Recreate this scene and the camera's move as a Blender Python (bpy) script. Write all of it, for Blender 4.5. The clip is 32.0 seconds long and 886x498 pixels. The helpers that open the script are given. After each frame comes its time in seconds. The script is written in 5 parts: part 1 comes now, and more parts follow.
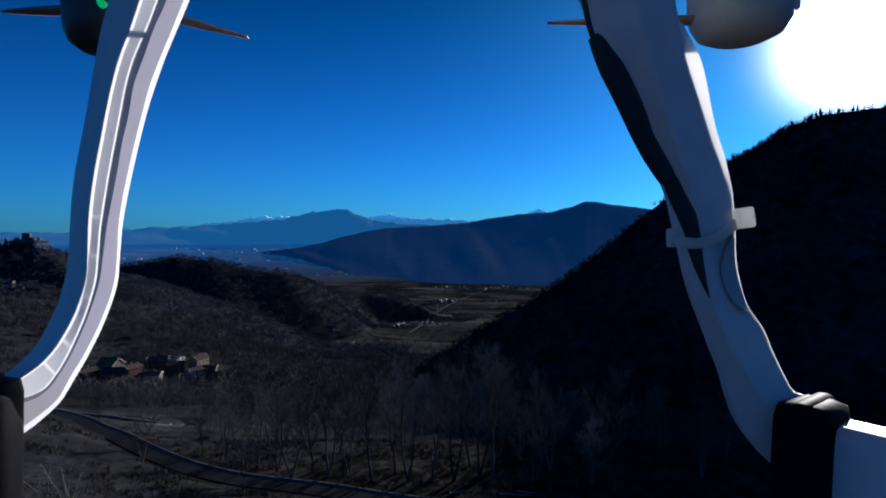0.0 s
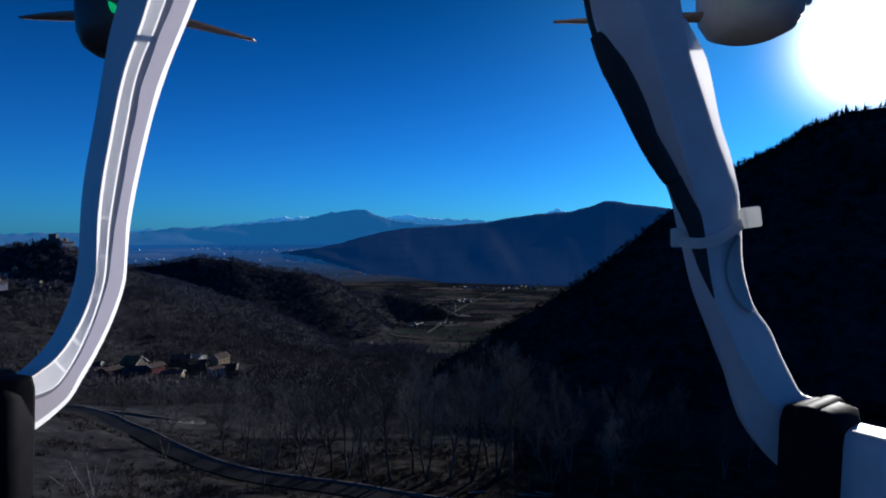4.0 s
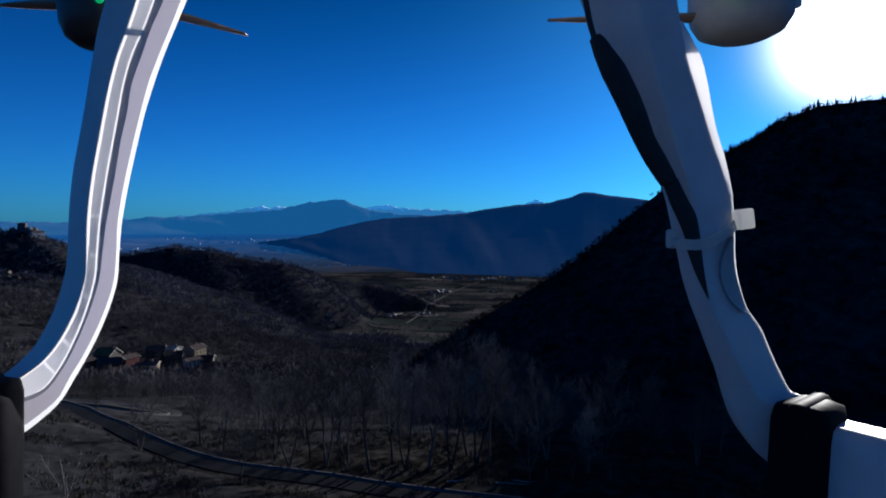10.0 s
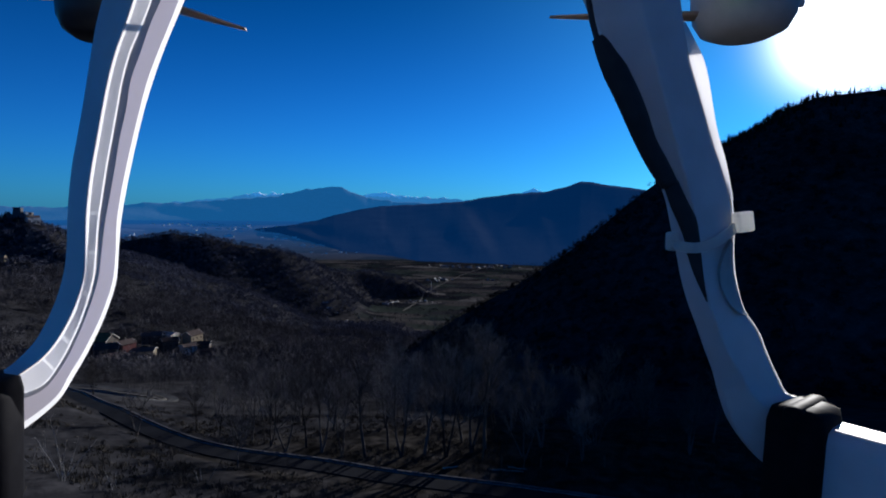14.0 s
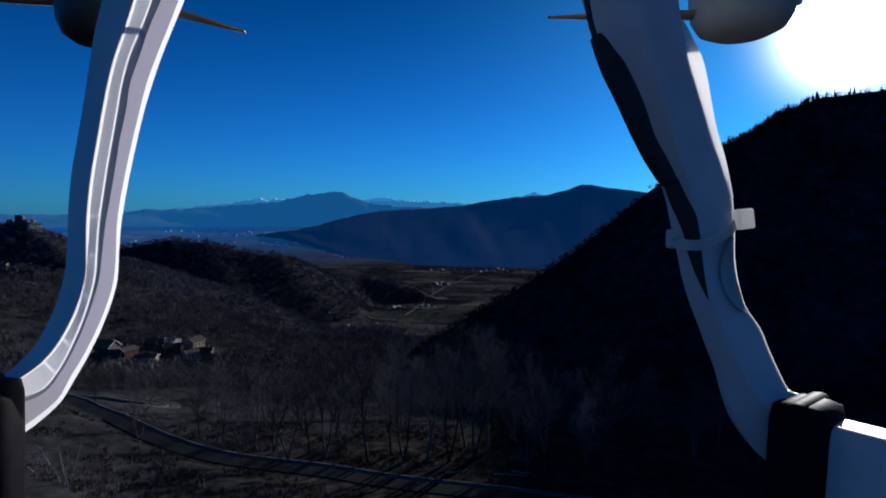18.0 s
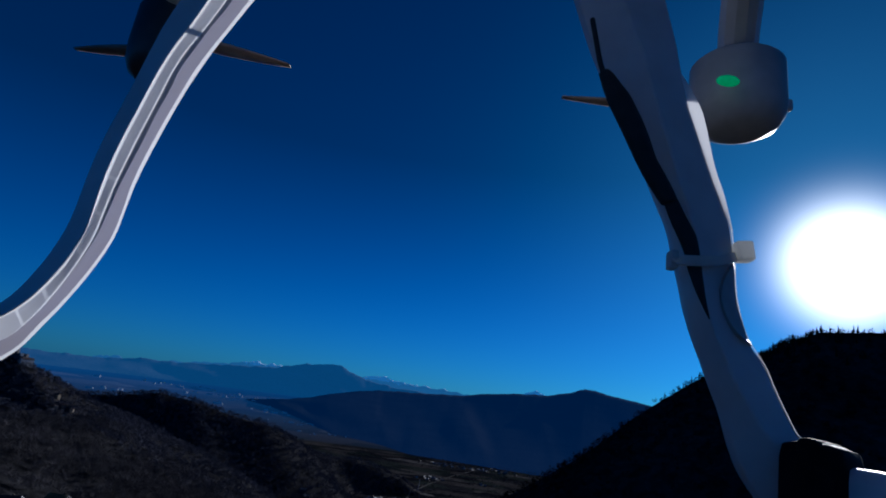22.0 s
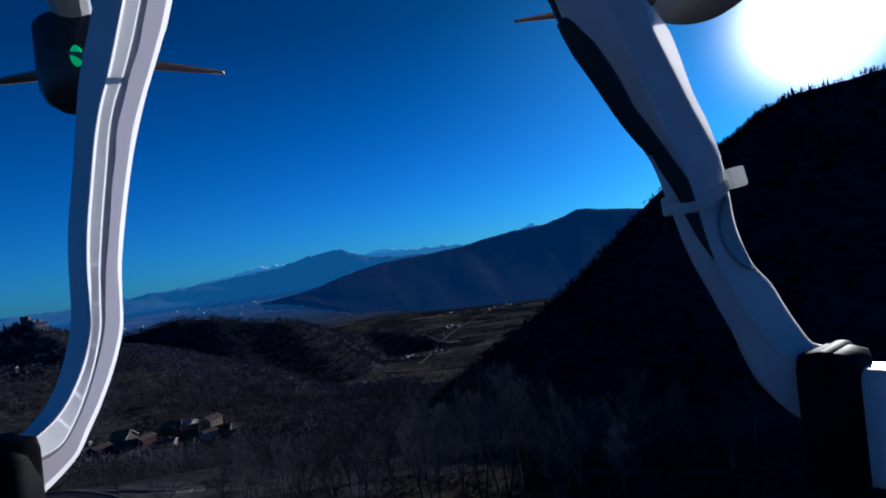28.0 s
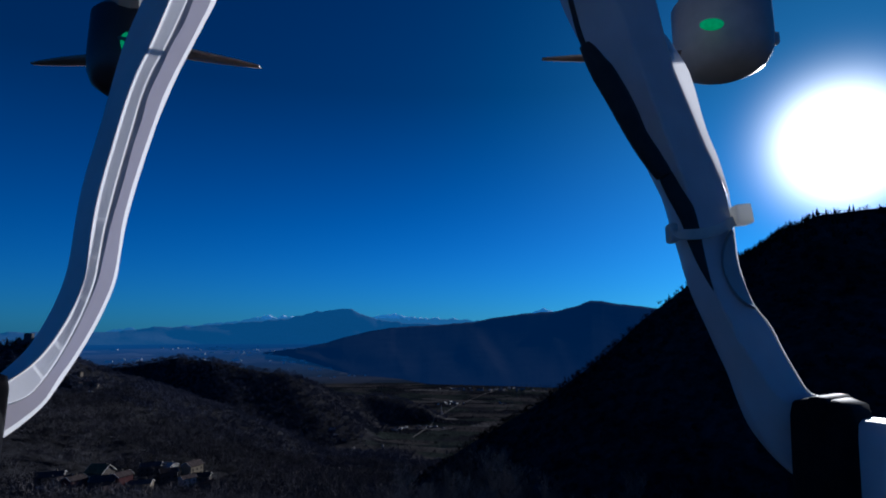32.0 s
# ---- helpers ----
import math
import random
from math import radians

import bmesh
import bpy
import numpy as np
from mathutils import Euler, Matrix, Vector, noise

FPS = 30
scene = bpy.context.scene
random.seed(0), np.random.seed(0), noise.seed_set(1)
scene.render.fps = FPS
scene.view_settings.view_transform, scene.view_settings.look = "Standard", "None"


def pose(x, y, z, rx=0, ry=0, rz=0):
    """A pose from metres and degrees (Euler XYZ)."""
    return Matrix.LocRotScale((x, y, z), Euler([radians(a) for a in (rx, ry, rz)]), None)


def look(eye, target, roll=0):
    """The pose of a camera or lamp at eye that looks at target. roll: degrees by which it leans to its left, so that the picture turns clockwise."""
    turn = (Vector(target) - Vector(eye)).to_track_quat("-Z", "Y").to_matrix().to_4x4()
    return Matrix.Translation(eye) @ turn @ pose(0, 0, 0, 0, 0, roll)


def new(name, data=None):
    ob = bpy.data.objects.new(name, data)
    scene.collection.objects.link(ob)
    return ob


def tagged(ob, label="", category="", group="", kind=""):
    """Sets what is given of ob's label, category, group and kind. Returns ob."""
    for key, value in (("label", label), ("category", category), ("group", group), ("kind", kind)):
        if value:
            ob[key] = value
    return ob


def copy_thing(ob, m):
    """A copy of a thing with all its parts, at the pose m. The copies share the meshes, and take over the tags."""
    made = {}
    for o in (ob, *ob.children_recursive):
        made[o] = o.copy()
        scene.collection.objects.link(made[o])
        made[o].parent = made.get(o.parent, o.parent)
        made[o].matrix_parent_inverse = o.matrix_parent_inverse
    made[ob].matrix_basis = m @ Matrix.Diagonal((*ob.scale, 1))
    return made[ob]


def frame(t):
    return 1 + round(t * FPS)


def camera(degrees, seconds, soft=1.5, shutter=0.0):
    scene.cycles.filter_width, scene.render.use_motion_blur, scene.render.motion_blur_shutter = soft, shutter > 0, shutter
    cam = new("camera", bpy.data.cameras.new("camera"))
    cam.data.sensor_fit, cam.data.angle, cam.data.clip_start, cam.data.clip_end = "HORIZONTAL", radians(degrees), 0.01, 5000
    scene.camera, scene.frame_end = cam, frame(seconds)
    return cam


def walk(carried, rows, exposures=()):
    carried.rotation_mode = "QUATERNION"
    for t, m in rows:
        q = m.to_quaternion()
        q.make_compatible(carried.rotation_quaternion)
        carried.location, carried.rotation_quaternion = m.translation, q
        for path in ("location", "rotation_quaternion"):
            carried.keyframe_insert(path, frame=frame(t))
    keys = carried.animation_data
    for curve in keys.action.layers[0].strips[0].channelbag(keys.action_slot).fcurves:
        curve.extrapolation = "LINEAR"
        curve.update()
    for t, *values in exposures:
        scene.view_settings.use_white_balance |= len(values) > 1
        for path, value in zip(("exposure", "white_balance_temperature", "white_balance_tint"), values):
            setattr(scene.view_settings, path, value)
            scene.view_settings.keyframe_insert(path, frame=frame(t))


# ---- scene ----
# ---- camera and its way ----
EYE_Z = 33.0
DRONE_TURN = (87.5, 0.0, -0.6)
PATH = [
    (0, 0.0014, -0.0000, 32.9990, 87.91, -0.00, 0.00),
    (0.5, 0.0028, -0.0000, 32.9989, 87.95, -8.51, 0.92),
    (1, 0.0107, 0.0004, 33.0018, 86.66, -10.77, 4.59),
    (1.5, 0.0122, 0.0006, 33.0024, 86.45, -7.10, 5.07),
    (2, 0.0089, 0.0002, 32.9999, 87.56, -3.33, 3.37),
    (2.5, 0.0086, 0.0001, 32.9990, 87.91, -4.70, 3.25),
    (3, 0.0091, 0.0002, 33.0001, 87.44, -2.60, 3.43),
    (3.5, 0.0063, 0.0000, 32.9990, 87.93, -0.18, 2.09),
    (5.5, 0.0034, -0.0000, 32.9993, 87.78, -0.34, 0.87),
    (6, 0.0011, -0.0000, 32.9991, 87.90, -2.15, -0.06),
    (6.5, 0.0002, -0.0001, 32.9975, 88.57, -0.11, -0.52),
    (7, 0.0007, -0.0001, 32.9983, 88.22, 1.33, -0.36),
    (7.5, -0.0014, -0.0001, 32.9957, 89.33, 1.79, -1.21),
    (8, -0.0027, -0.0001, 32.9959, 89.24, 2.96, -1.81),
    (8.5, -0.0021, -0.0000, 32.9977, 88.47, 0.11, -1.51),
    (9, 0.0005, -0.0000, 32.9997, 87.63, -1.03, -0.33),
    (9.5, 0.0020, 0.0001, 33.0021, 86.61, -1.18, 0.31),
    (10, 0.0008, 0.0001, 33.0012, 86.99, -0.12, -0.26),
    (10.5, -0.0002, 0.0001, 33.0015, 86.87, -0.35, -0.67),
    (11, 0.0004, -0.0000, 32.9995, 87.73, -0.65, -0.40),
    (11.5, 0.0002, -0.0001, 32.9982, 88.29, -0.26, -0.51),
    (12, -0.0005, -0.0001, 32.9978, 88.43, -0.57, -0.79),
    (12.5, -0.0007, -0.0000, 32.9985, 88.13, -0.15, -0.91),
    (13, 0.0010, -0.0001, 32.9984, 88.18, 0.17, -0.17),
    (13.5, -0.0002, 0.0000, 33.0006, 87.26, 0.28, -0.71),
    (14, 0.0001, 0.0002, 33.0039, 85.84, -0.59, -0.52),
    (14.5, -0.0001, 0.0002, 33.0031, 86.16, 0.97, -0.70),
    (16.5, 0.0007, -0.0001, 32.9964, 89.03, 0.10, -0.30),
    (17, 0.0004, -0.0000, 32.9997, 87.61, 0.04, -0.44),
    (17.5, 0.0012, 0.0001, 33.0023, 86.52, -0.38, -0.07),
    (18, 0.0004, 0.0002, 33.0029, 86.24, -0.11, -0.42),
    (18.5, -0.0006, 0.0002, 33.0028, 86.28, 0.19, -0.88),
    (19, -0.0017, 0.0002, 33.0028, 86.28, -0.14, -1.30),
    (19.5, -0.0008, 0.0001, 33.0019, 86.67, 0.06, -0.96),
    (20, -0.0010, 0.0000, 33.0005, 87.28, -0.09, -1.01),
    (20.5, -0.0001, 0.0001, 33.0013, 86.96, 0.67, -0.70),
    (21, -0.0016, 0.0001, 33.0017, 86.78, 0.82, -1.32),
    (21.5, 0.0005, 0.0011, 32.9759, 97.84, -2.65, -0.74),
    (22, 0.0042, 0.0039, 32.9614, 104.25, -7.30, -0.63),
    (22.5, 0.0022, 0.0003, 32.9837, 94.50, -3.45, 0.09),
    (23, 0.0008, -0.0001, 32.9895, 92.01, -2.19, -0.34),
    (23.5, -0.0013, -0.0001, 32.9908, 91.45, -0.84, -1.18),
    (24, -0.0018, -0.0001, 32.9953, 89.50, -0.46, -1.38),
    (24.5, 0.0000, 0.0001, 33.0018, 86.75, 0.32, -0.61),
    (26.5, -0.0016, 0.0003, 33.0042, 85.69, -0.16, -1.29),
    (27, 0.0012, -0.0001, 32.9956, 89.39, 0.48, -0.11),
    (27.5, 0.0056, -0.0001, 32.9939, 90.13, 5.15, 1.82),
    (28, 0.0003, -0.0001, 32.9931, 90.47, 7.78, -0.40),
    (28.5, 0.0008, 0.0002, 32.9848, 94.01, -1.04, -0.35),
    (29, -0.0008, 0.0002, 32.9843, 94.21, -1.86, -1.08),
    (29.5, -0.0052, 0.0001, 32.9994, 87.76, -0.23, -2.81),
    (30, -0.0027, -0.0000, 32.9907, 91.47, -1.40, -1.79),
    (30.5, 0.0011, 0.0004, 32.9818, 95.31, -3.18, -0.42),
    (31, 0.0022, 0.0012, 32.9751, 98.17, -3.05, -0.10),
    (31.5, 0.0012, 0.0022, 32.9693, 100.67, -0.84, -0.23),
    (32, 0.0024, 0.0010, 32.9765, 97.57, 0.06, 0.43),
]
EXPOSURES = [(0, 0.23, 6200, 10), (14.5, 0.23, 6200, 10), (16.5, 0.02, 6150, 10), (18.3, 0.02, 6150, 10), (19.2, 0.23, 6200, 10), (20.9, 0.23, 6200, 10), (21.5, -0.29, 6050, 10), (22, -0.64, 5650, 10), (23, -0.64, 5650, 10), (24, -0.54, 5750, 10), (24.5, -0.14, 6050, 10), (26.5, 0.16, 6050, 10), (28, -0.04, 5850, 10), (28.6, -0.29, 5800, 10), (29, -0.14, 5750, 10), (29.5, 0.01, 5800, 10), (30, -0.14, 5750, 10), (30.5, -0.39, 5700, 10), (32, -0.44, 5700, 10)]
cam = camera(74.0, 32.0, soft=1.9)
walk(cam, [(t, pose(x, y, z, rx, ry, rz)) for t, x, y, z, rx, ry, rz in PATH], EXPOSURES)

# ---- world and sun ----
SUN_AZ, SUN_EL = radians(34.6), radians(14.6)
SUN_WAY = Vector((math.sin(SUN_AZ) * math.cos(SUN_EL), math.cos(SUN_AZ) * math.cos(SUN_EL), math.sin(SUN_EL)))
world = bpy.data.worlds.new("world")
scene.world = world
world.use_nodes = True
wn, wl = world.node_tree.nodes, world.node_tree.links
wn.clear()
sky = wn.new("ShaderNodeTexSky")
sky.sky_type, sky.sun_disc = "NISHITA", False
sky.sun_elevation, sky.sun_rotation = SUN_EL, SUN_AZ
sky.altitude, sky.air_density, sky.dust_density, sky.ozone_density = 800, 1.0, 0.3, 3.0
tint = wn.new("ShaderNodeMix")
tint.data_type, tint.blend_type = "RGBA", "MULTIPLY"
tint.inputs["Factor"].default_value = 1.0
rise = wn.new("ShaderNodeTexCoord")
rise_z = wn.new("ShaderNodeSeparateXYZ")
wl.new(rise.outputs["Generated"], rise_z.inputs[0])
deep = wn.new("ShaderNodeValToRGB")
deep.color_ramp.elements[0].position, deep.color_ramp.elements[1].position = 0.0, 0.38
deep.color_ramp.elements[0].color, deep.color_ramp.elements[1].color = (0.08, 0.492, 1.24, 1), (0.0025, 0.216, 0.495, 1)
wl.new(rise_z.outputs["Z"], deep.inputs["Fac"])
wl.new(deep.outputs["Color"], tint.inputs["B"])
wl.new(sky.outputs["Color"], tint.inputs["A"])
back = wn.new("ShaderNodeBackground")
back.inputs["Strength"].default_value = 0.085
wl.new(tint.outputs["Result"], back.inputs["Color"])
# the sun's own disc and the bright air round it
coord = wn.new("ShaderNodeTexCoord")
dot = wn.new("ShaderNodeVectorMath")
dot.operation = "DOT_PRODUCT"
dot.inputs[1].default_value = SUN_WAY
wl.new(coord.outputs["Generated"], dot.inputs[0])


def glow(power, strength, colour):
    """Light round the sun that falls off with the angle from it."""
    fall, gain, b = wn.new("ShaderNodeMath"), wn.new("ShaderNodeMath"), wn.new("ShaderNodeBackground")
    fall.operation, gain.operation = "POWER", "MULTIPLY"
    clip = wn.new("ShaderNodeMath")
    clip.operation = "MAXIMUM"
    clip.inputs[1].default_value = 0.0
    wl.new(dot.outputs["Value"], clip.inputs[0])
    wl.new(clip.outputs[0], fall.inputs[0])
    fall.inputs[1].default_value, gain.inputs[1].default_value = power, strength
    wl.new(fall.outputs[0], gain.inputs[0])
    wl.new(gain.outputs[0], b.inputs["Strength"])
    b.inputs["Color"].default_value = (*colour, 1)
    return b


glow_a, glow_b = glow(480, 6.0, (1.0, 0.98, 0.95)), glow(15, 0.26, (0.12, 0.5, 0.85))
add_a, add_b = wn.new("ShaderNodeAddShader"), wn.new("ShaderNodeAddShader")
wl.new(back.outputs[0], add_a.inputs[0])
wl.new(glow_a.outputs[0], add_a.inputs[1])
wl.new(add_a.outputs[0], add_b.inputs[0])
wl.new(glow_b.outputs[0], add_b.inputs[1])
out = wn.new("ShaderNodeOutputWorld")
wl.new(add_b.outputs[0], out.inputs["Surface"])

sun_data = bpy.data.lights.new("sun", "SUN")
sun_data.energy, sun_data.angle, sun_data.color = 4.8, radians(0.5), (1.0, 0.95, 0.89)
sun = new("sun", sun_data)
sun.matrix_world = look((0, 0, 300), Vector((0, 0, 300)) - SUN_WAY)


# ---- materials ----
def material(name, low, high, rough=0.9, scale=1.0, bump=0.3, fine=12.0, metallic=0.0, per_object=0.0, detail=5.0, spread=(0.35, 0.65), bump_far=0.05, gloss=None, per_tree=0.0):
    """Two scales of noise between two colours, with relief."""
    m = bpy.data.materials.new(name)
    m.use_nodes = True
    n, l = m.node_tree.nodes, m.node_tree.links
    b = n["Principled BSDF"]
    b.inputs["Roughness"].default_value, b.inputs["Metallic"].default_value = rough, metallic
    b.inputs["Specular IOR Level"].default_value = gloss if gloss is not None else 0.0 if rough >= 0.88 else 0.4
    g = n.new("ShaderNodeNewGeometry")
    t1, t2 = n.new("ShaderNodeTexNoise"), n.new("ShaderNodeTexNoise")
    t1.inputs["Scale"].default_value, t1.inputs["Detail"].default_value = scale, detail
    t2.inputs["Scale"].default_value, t2.inputs["Detail"].default_value = scale * fine, 3.0
    l.new(g.outputs["Position"], t1.inputs["Vector"])
    l.new(g.outputs["Position"], t2.inputs["Vector"])
    mix = n.new("ShaderNodeMath")
    mix.operation = "MULTIPLY_ADD"
    mix.inputs[1].default_value = 0.4
    l.new(t2.outputs["Fac"], mix.inputs[0])
    k = n.new("ShaderNodeMath")
    k.operation = "MULTIPLY"
    k.inputs[1].default_value = 0.6
    l.new(t1.outputs["Fac"], k.inputs[0])
    l.new(k.outputs[0], mix.inputs[2])
    last = mix
    if per_object:
        info = n.new("ShaderNodeObjectInfo")
        p = n.new("ShaderNodeMath")
        p.operation = "MULTIPLY_ADD"
        p.inputs[1].default_value = per_object
        l.new(info.outputs["Random"], p.inputs[0])
        q = n.new("ShaderNodeMath")
        q.operation = "SUBTRACT"
        q.inputs[1].default_value = per_object / 2
        l.new(mix.outputs[0], q.inputs[0])
        l.new(q.outputs[0], p.inputs[2])
        last = p
    if per_tree:
        tone, p = n.new("ShaderNodeAttribute"), n.new("ShaderNodeMath")
        tone.attribute_name = "tone"
        p.operation = "MULTIPLY_ADD"
        p.inputs[1].default_value = per_tree
        l.new(tone.outputs["Fac"], p.inputs[0])
        l.new(last.outputs[0], p.inputs[2])
        last = p
    r = n.new("ShaderNodeValToRGB")
    r.color_ramp.elements[0].position, r.color_ramp.elements[1].position = spread
    r.color_ramp.elements[0].color, r.color_ramp.elements[1].color = (*low, 1), (*high, 1)
    l.new(last.outputs[0], r.inputs["Fac"])
    l.new(r.outputs["Color"], b.inputs["Base Color"])
    if bump:
        u = n.new("ShaderNodeBump")
        u.inputs["Strength"].default_value, u.inputs["Distance"].default_value = bump, bump_far
        l.new(t2.outputs["Fac"], u.inputs["Height"])
        l.new(u.outputs["Normal"], b.inputs["Normal"])
    return m


# field tones, most of them cooled to put some distance haze into the colour
FIELDS = [(0.0, (0.022, 0.023, 0.027)), (0.2, (0.046, 0.043, 0.043)), (0.36, (0.014, 0.019, 0.02)), (0.5, (0.06, 0.056, 0.055)), (0.64, (0.011, 0.012, 0.016)), (0.8, (0.027, 0.033, 0.031)), (0.94, (0.095, 0.09, 0.088))]


def ground_material():
    """Winter ground: leaf litter and dry grass, patched fields on the valley floor."""
    m = material("winter_ground", (0.0162, 0.0168, 0.02), (0.041, 0.0405, 0.0445), 0.95, 0.02, 0.5, 30.0, bump_far=0.4)
    n, l = m.node_tree.nodes, m.node_tree.links
    b = n["Principled BSDF"]
    litter = b.inputs["Base Color"].links[0].from_socket
    g = n.new("ShaderNodeNewGeometry")
    sep = n.new("ShaderNodeSeparateXYZ")
    l.new(g.outputs["Position"], sep.inputs[0])
    # fields
    turn = n.new("ShaderNodeMapping")
    turn.inputs["Rotation"].default_value = (0, 0, radians(24))
    turn.inputs["Scale"].default_value = (0.0105, 0.021, 0.0)
    l.new(g.outputs["Position"], turn.inputs["Vector"])
    vor = n.new("ShaderNodeTexVoronoi")
    vor.distance = "CHEBYCHEV"
    vor.inputs["Scale"].default_value = 1.0
    l.new(turn.outputs["Vector"], vor.inputs["Vector"])
    fr = n.new("ShaderNodeValToRGB")
    fr.color_ramp.interpolation = "CONSTANT"
    cols = FIELDS
    while len(fr.color_ramp.elements) < len(cols):
        fr.color_ramp.elements.new(0.5)
    for e, (p, c) in zip(fr.color_ramp.elements, cols):
        e.position, e.color = p, (*c, 1)
    hue = n.new("ShaderNodeSeparateColor")
    l.new(vor.outputs["Color"], hue.inputs[0])
    l.new(hue.outputs[0], fr.inputs["Fac"])
    low = n.new("ShaderNodeMapRange")
    low.inputs["From Min"].default_value, low.inputs["From Max"].default_value = -152, -163
    l.new(sep.outputs["Z"], low.inputs["Value"])
    mx = n.new("ShaderNodeMix")
    mx.data_type = "RGBA"
    l.new(low.outputs["Result"], mx.inputs["Factor"])
    l.new(litter, mx.inputs["A"])
    l.new(fr.outputs["Color"], mx.inputs["B"])
    # dry meadow beside the road
    dist = n.new("ShaderNodeVectorMath")
    dist.operation = "DISTANCE"
    flat = n.new("ShaderNodeMapping")
    flat.inputs["Scale"].default_value = (0.42, 1.0, 0.0)
    l.new(g.outputs["Position"], flat.inputs["Vector"])
    l.new(flat.outputs["Vector"], dist.inputs[0])
    dist.inputs[1].default_value = (4.5, 78.0, 0.0)
    wob = n.new("ShaderNodeTexNoise")
    wob.inputs["Scale"].default_value, wob.inputs["Detail"].default_value = 0.12, 4
    l.new(g.outputs["Position"], wob.inputs["Vector"])
    sum_ = n.new("ShaderNodeMath")
    sum_.operation = "MULTIPLY_ADD"
    sum_.inputs[1].default_value = 26
    l.new(wob.outputs["Fac"], sum_.inputs[0])
    l.new(dist.outputs["Value"], sum_.inputs[2])
    near = n.new("ShaderNodeMapRange")
    near.inputs["From Min"].default_value, near.inputs["From Max"].default_value = 33, 25
    l.new(sum_.outputs[0], near.inputs["Value"])
    tuft = n.new("ShaderNodeTexNoise")
    tuft.inputs["Scale"].default_value, tuft.inputs["Detail"].default_value = 0.5, 8
    l.new(g.outputs["Position"], tuft.inputs["Vector"])
    tr = n.new("ShaderNodeValToRGB")
    tr.color_ramp.elements[0].position, tr.color_ramp.elements[1].position = 0.35, 0.68
    tr.color_ramp.elements[0].color, tr.color_ramp.elements[1].color = (0.0125, 0.0118, 0.0112, 1), (0.047, 0.0432, 0.0405, 1)
    l.new(tuft.outputs["Fac"], tr.inputs["Fac"])
    mx2 = n.new("ShaderNodeMix")
    mx2.data_type = "RGBA"
    l.new(near.outputs["Result"], mx2.inputs["Factor"])
    l.new(mx.outputs["Result"], mx2.inputs["A"])
    l.new(tr.outputs["Color"], mx2.inputs["B"])
    patch = n.new("ShaderNodeTexNoise")
    patch.inputs["Scale"].default_value, patch.inputs["Detail"].default_value = 0.16, 9
    patch.inputs["Roughness"].default_value = 0.7
    l.new(g.outputs["Position"], patch.inputs["Vector"])
    span = n.new("ShaderNodeMapRange")
    span.inputs["From Min"].default_value, span.inputs["From Max"].default_value = 0.32, 0.68
    span.inputs["To Min"].default_value, span.inputs["To Max"].default_value = 0.35, 1.6
    l.new(patch.outputs["Fac"], span.inputs["Value"])
    mul = n.new("ShaderNodeMix")
    mul.data_type, mul.blend_type = "RGBA", "MULTIPLY"
    mul.inputs["Factor"].default_value = 1.0
    l.new(mx2.outputs["Result"], mul.inputs["A"])
    l.new(span.outputs["Result"], mul.inputs["B"])
    l.new(mul.outputs["Result"], b.inputs["Base Color"])
    return m


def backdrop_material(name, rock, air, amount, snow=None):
    """Far land with its haze painted on: rock that also glows an even blue."""
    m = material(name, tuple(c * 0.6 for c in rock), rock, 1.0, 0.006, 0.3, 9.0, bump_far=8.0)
    n, l = m.node_tree.nodes, m.node_tree.links
    b = n["Principled BSDF"]
    if snow:
        g = n.new("ShaderNodeNewGeometry")
        sep = n.new("ShaderNodeSeparateXYZ")
        l.new(g.outputs["Position"], sep.inputs[0])
        no = n.new("ShaderNodeTexNoise")
        no.inputs["Scale"].default_value, no.inputs["Detail"].default_value = 0.02, 6
        l.new(g.outputs["Position"], no.inputs["Vector"])
        s = n.new("ShaderNodeMath")
        s.operation = "MULTIPLY_ADD"
        s.inputs[1].default_value = 60
        l.new(no.outputs["Fac"], s.inputs[0])
        l.new(sep.outputs["Z"], s.inputs[2])
        r = n.new("ShaderNodeMapRange")
        r.inputs["From Min"].default_value, r.inputs["From Max"].default_value = snow, snow + 14
        l.new(s.outputs[0], r.inputs["Value"])
        mx = n.new("ShaderNodeMix")
        mx.data_type = "RGBA"
        l.new(r.outputs["Result"], mx.inputs["Factor"])
        l.new(b.inputs["Base Color"].links[0].from_socket, mx.inputs["A"])
        mx.inputs["B"].default_value = (0.8, 0.82, 0.85, 1)
        l.new(mx.outputs["Result"], b.inputs["Base Color"])
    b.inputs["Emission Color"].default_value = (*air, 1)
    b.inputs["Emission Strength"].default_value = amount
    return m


M_GROUND = ground_material()
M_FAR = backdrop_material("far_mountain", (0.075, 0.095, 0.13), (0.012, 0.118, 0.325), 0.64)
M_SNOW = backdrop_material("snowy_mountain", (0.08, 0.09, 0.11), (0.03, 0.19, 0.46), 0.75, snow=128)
M_MID = backdrop_material("haze_glow_ridge", (0.018, 0.021, 0.026), (0.002, 0.037, 0.15), 0.4)


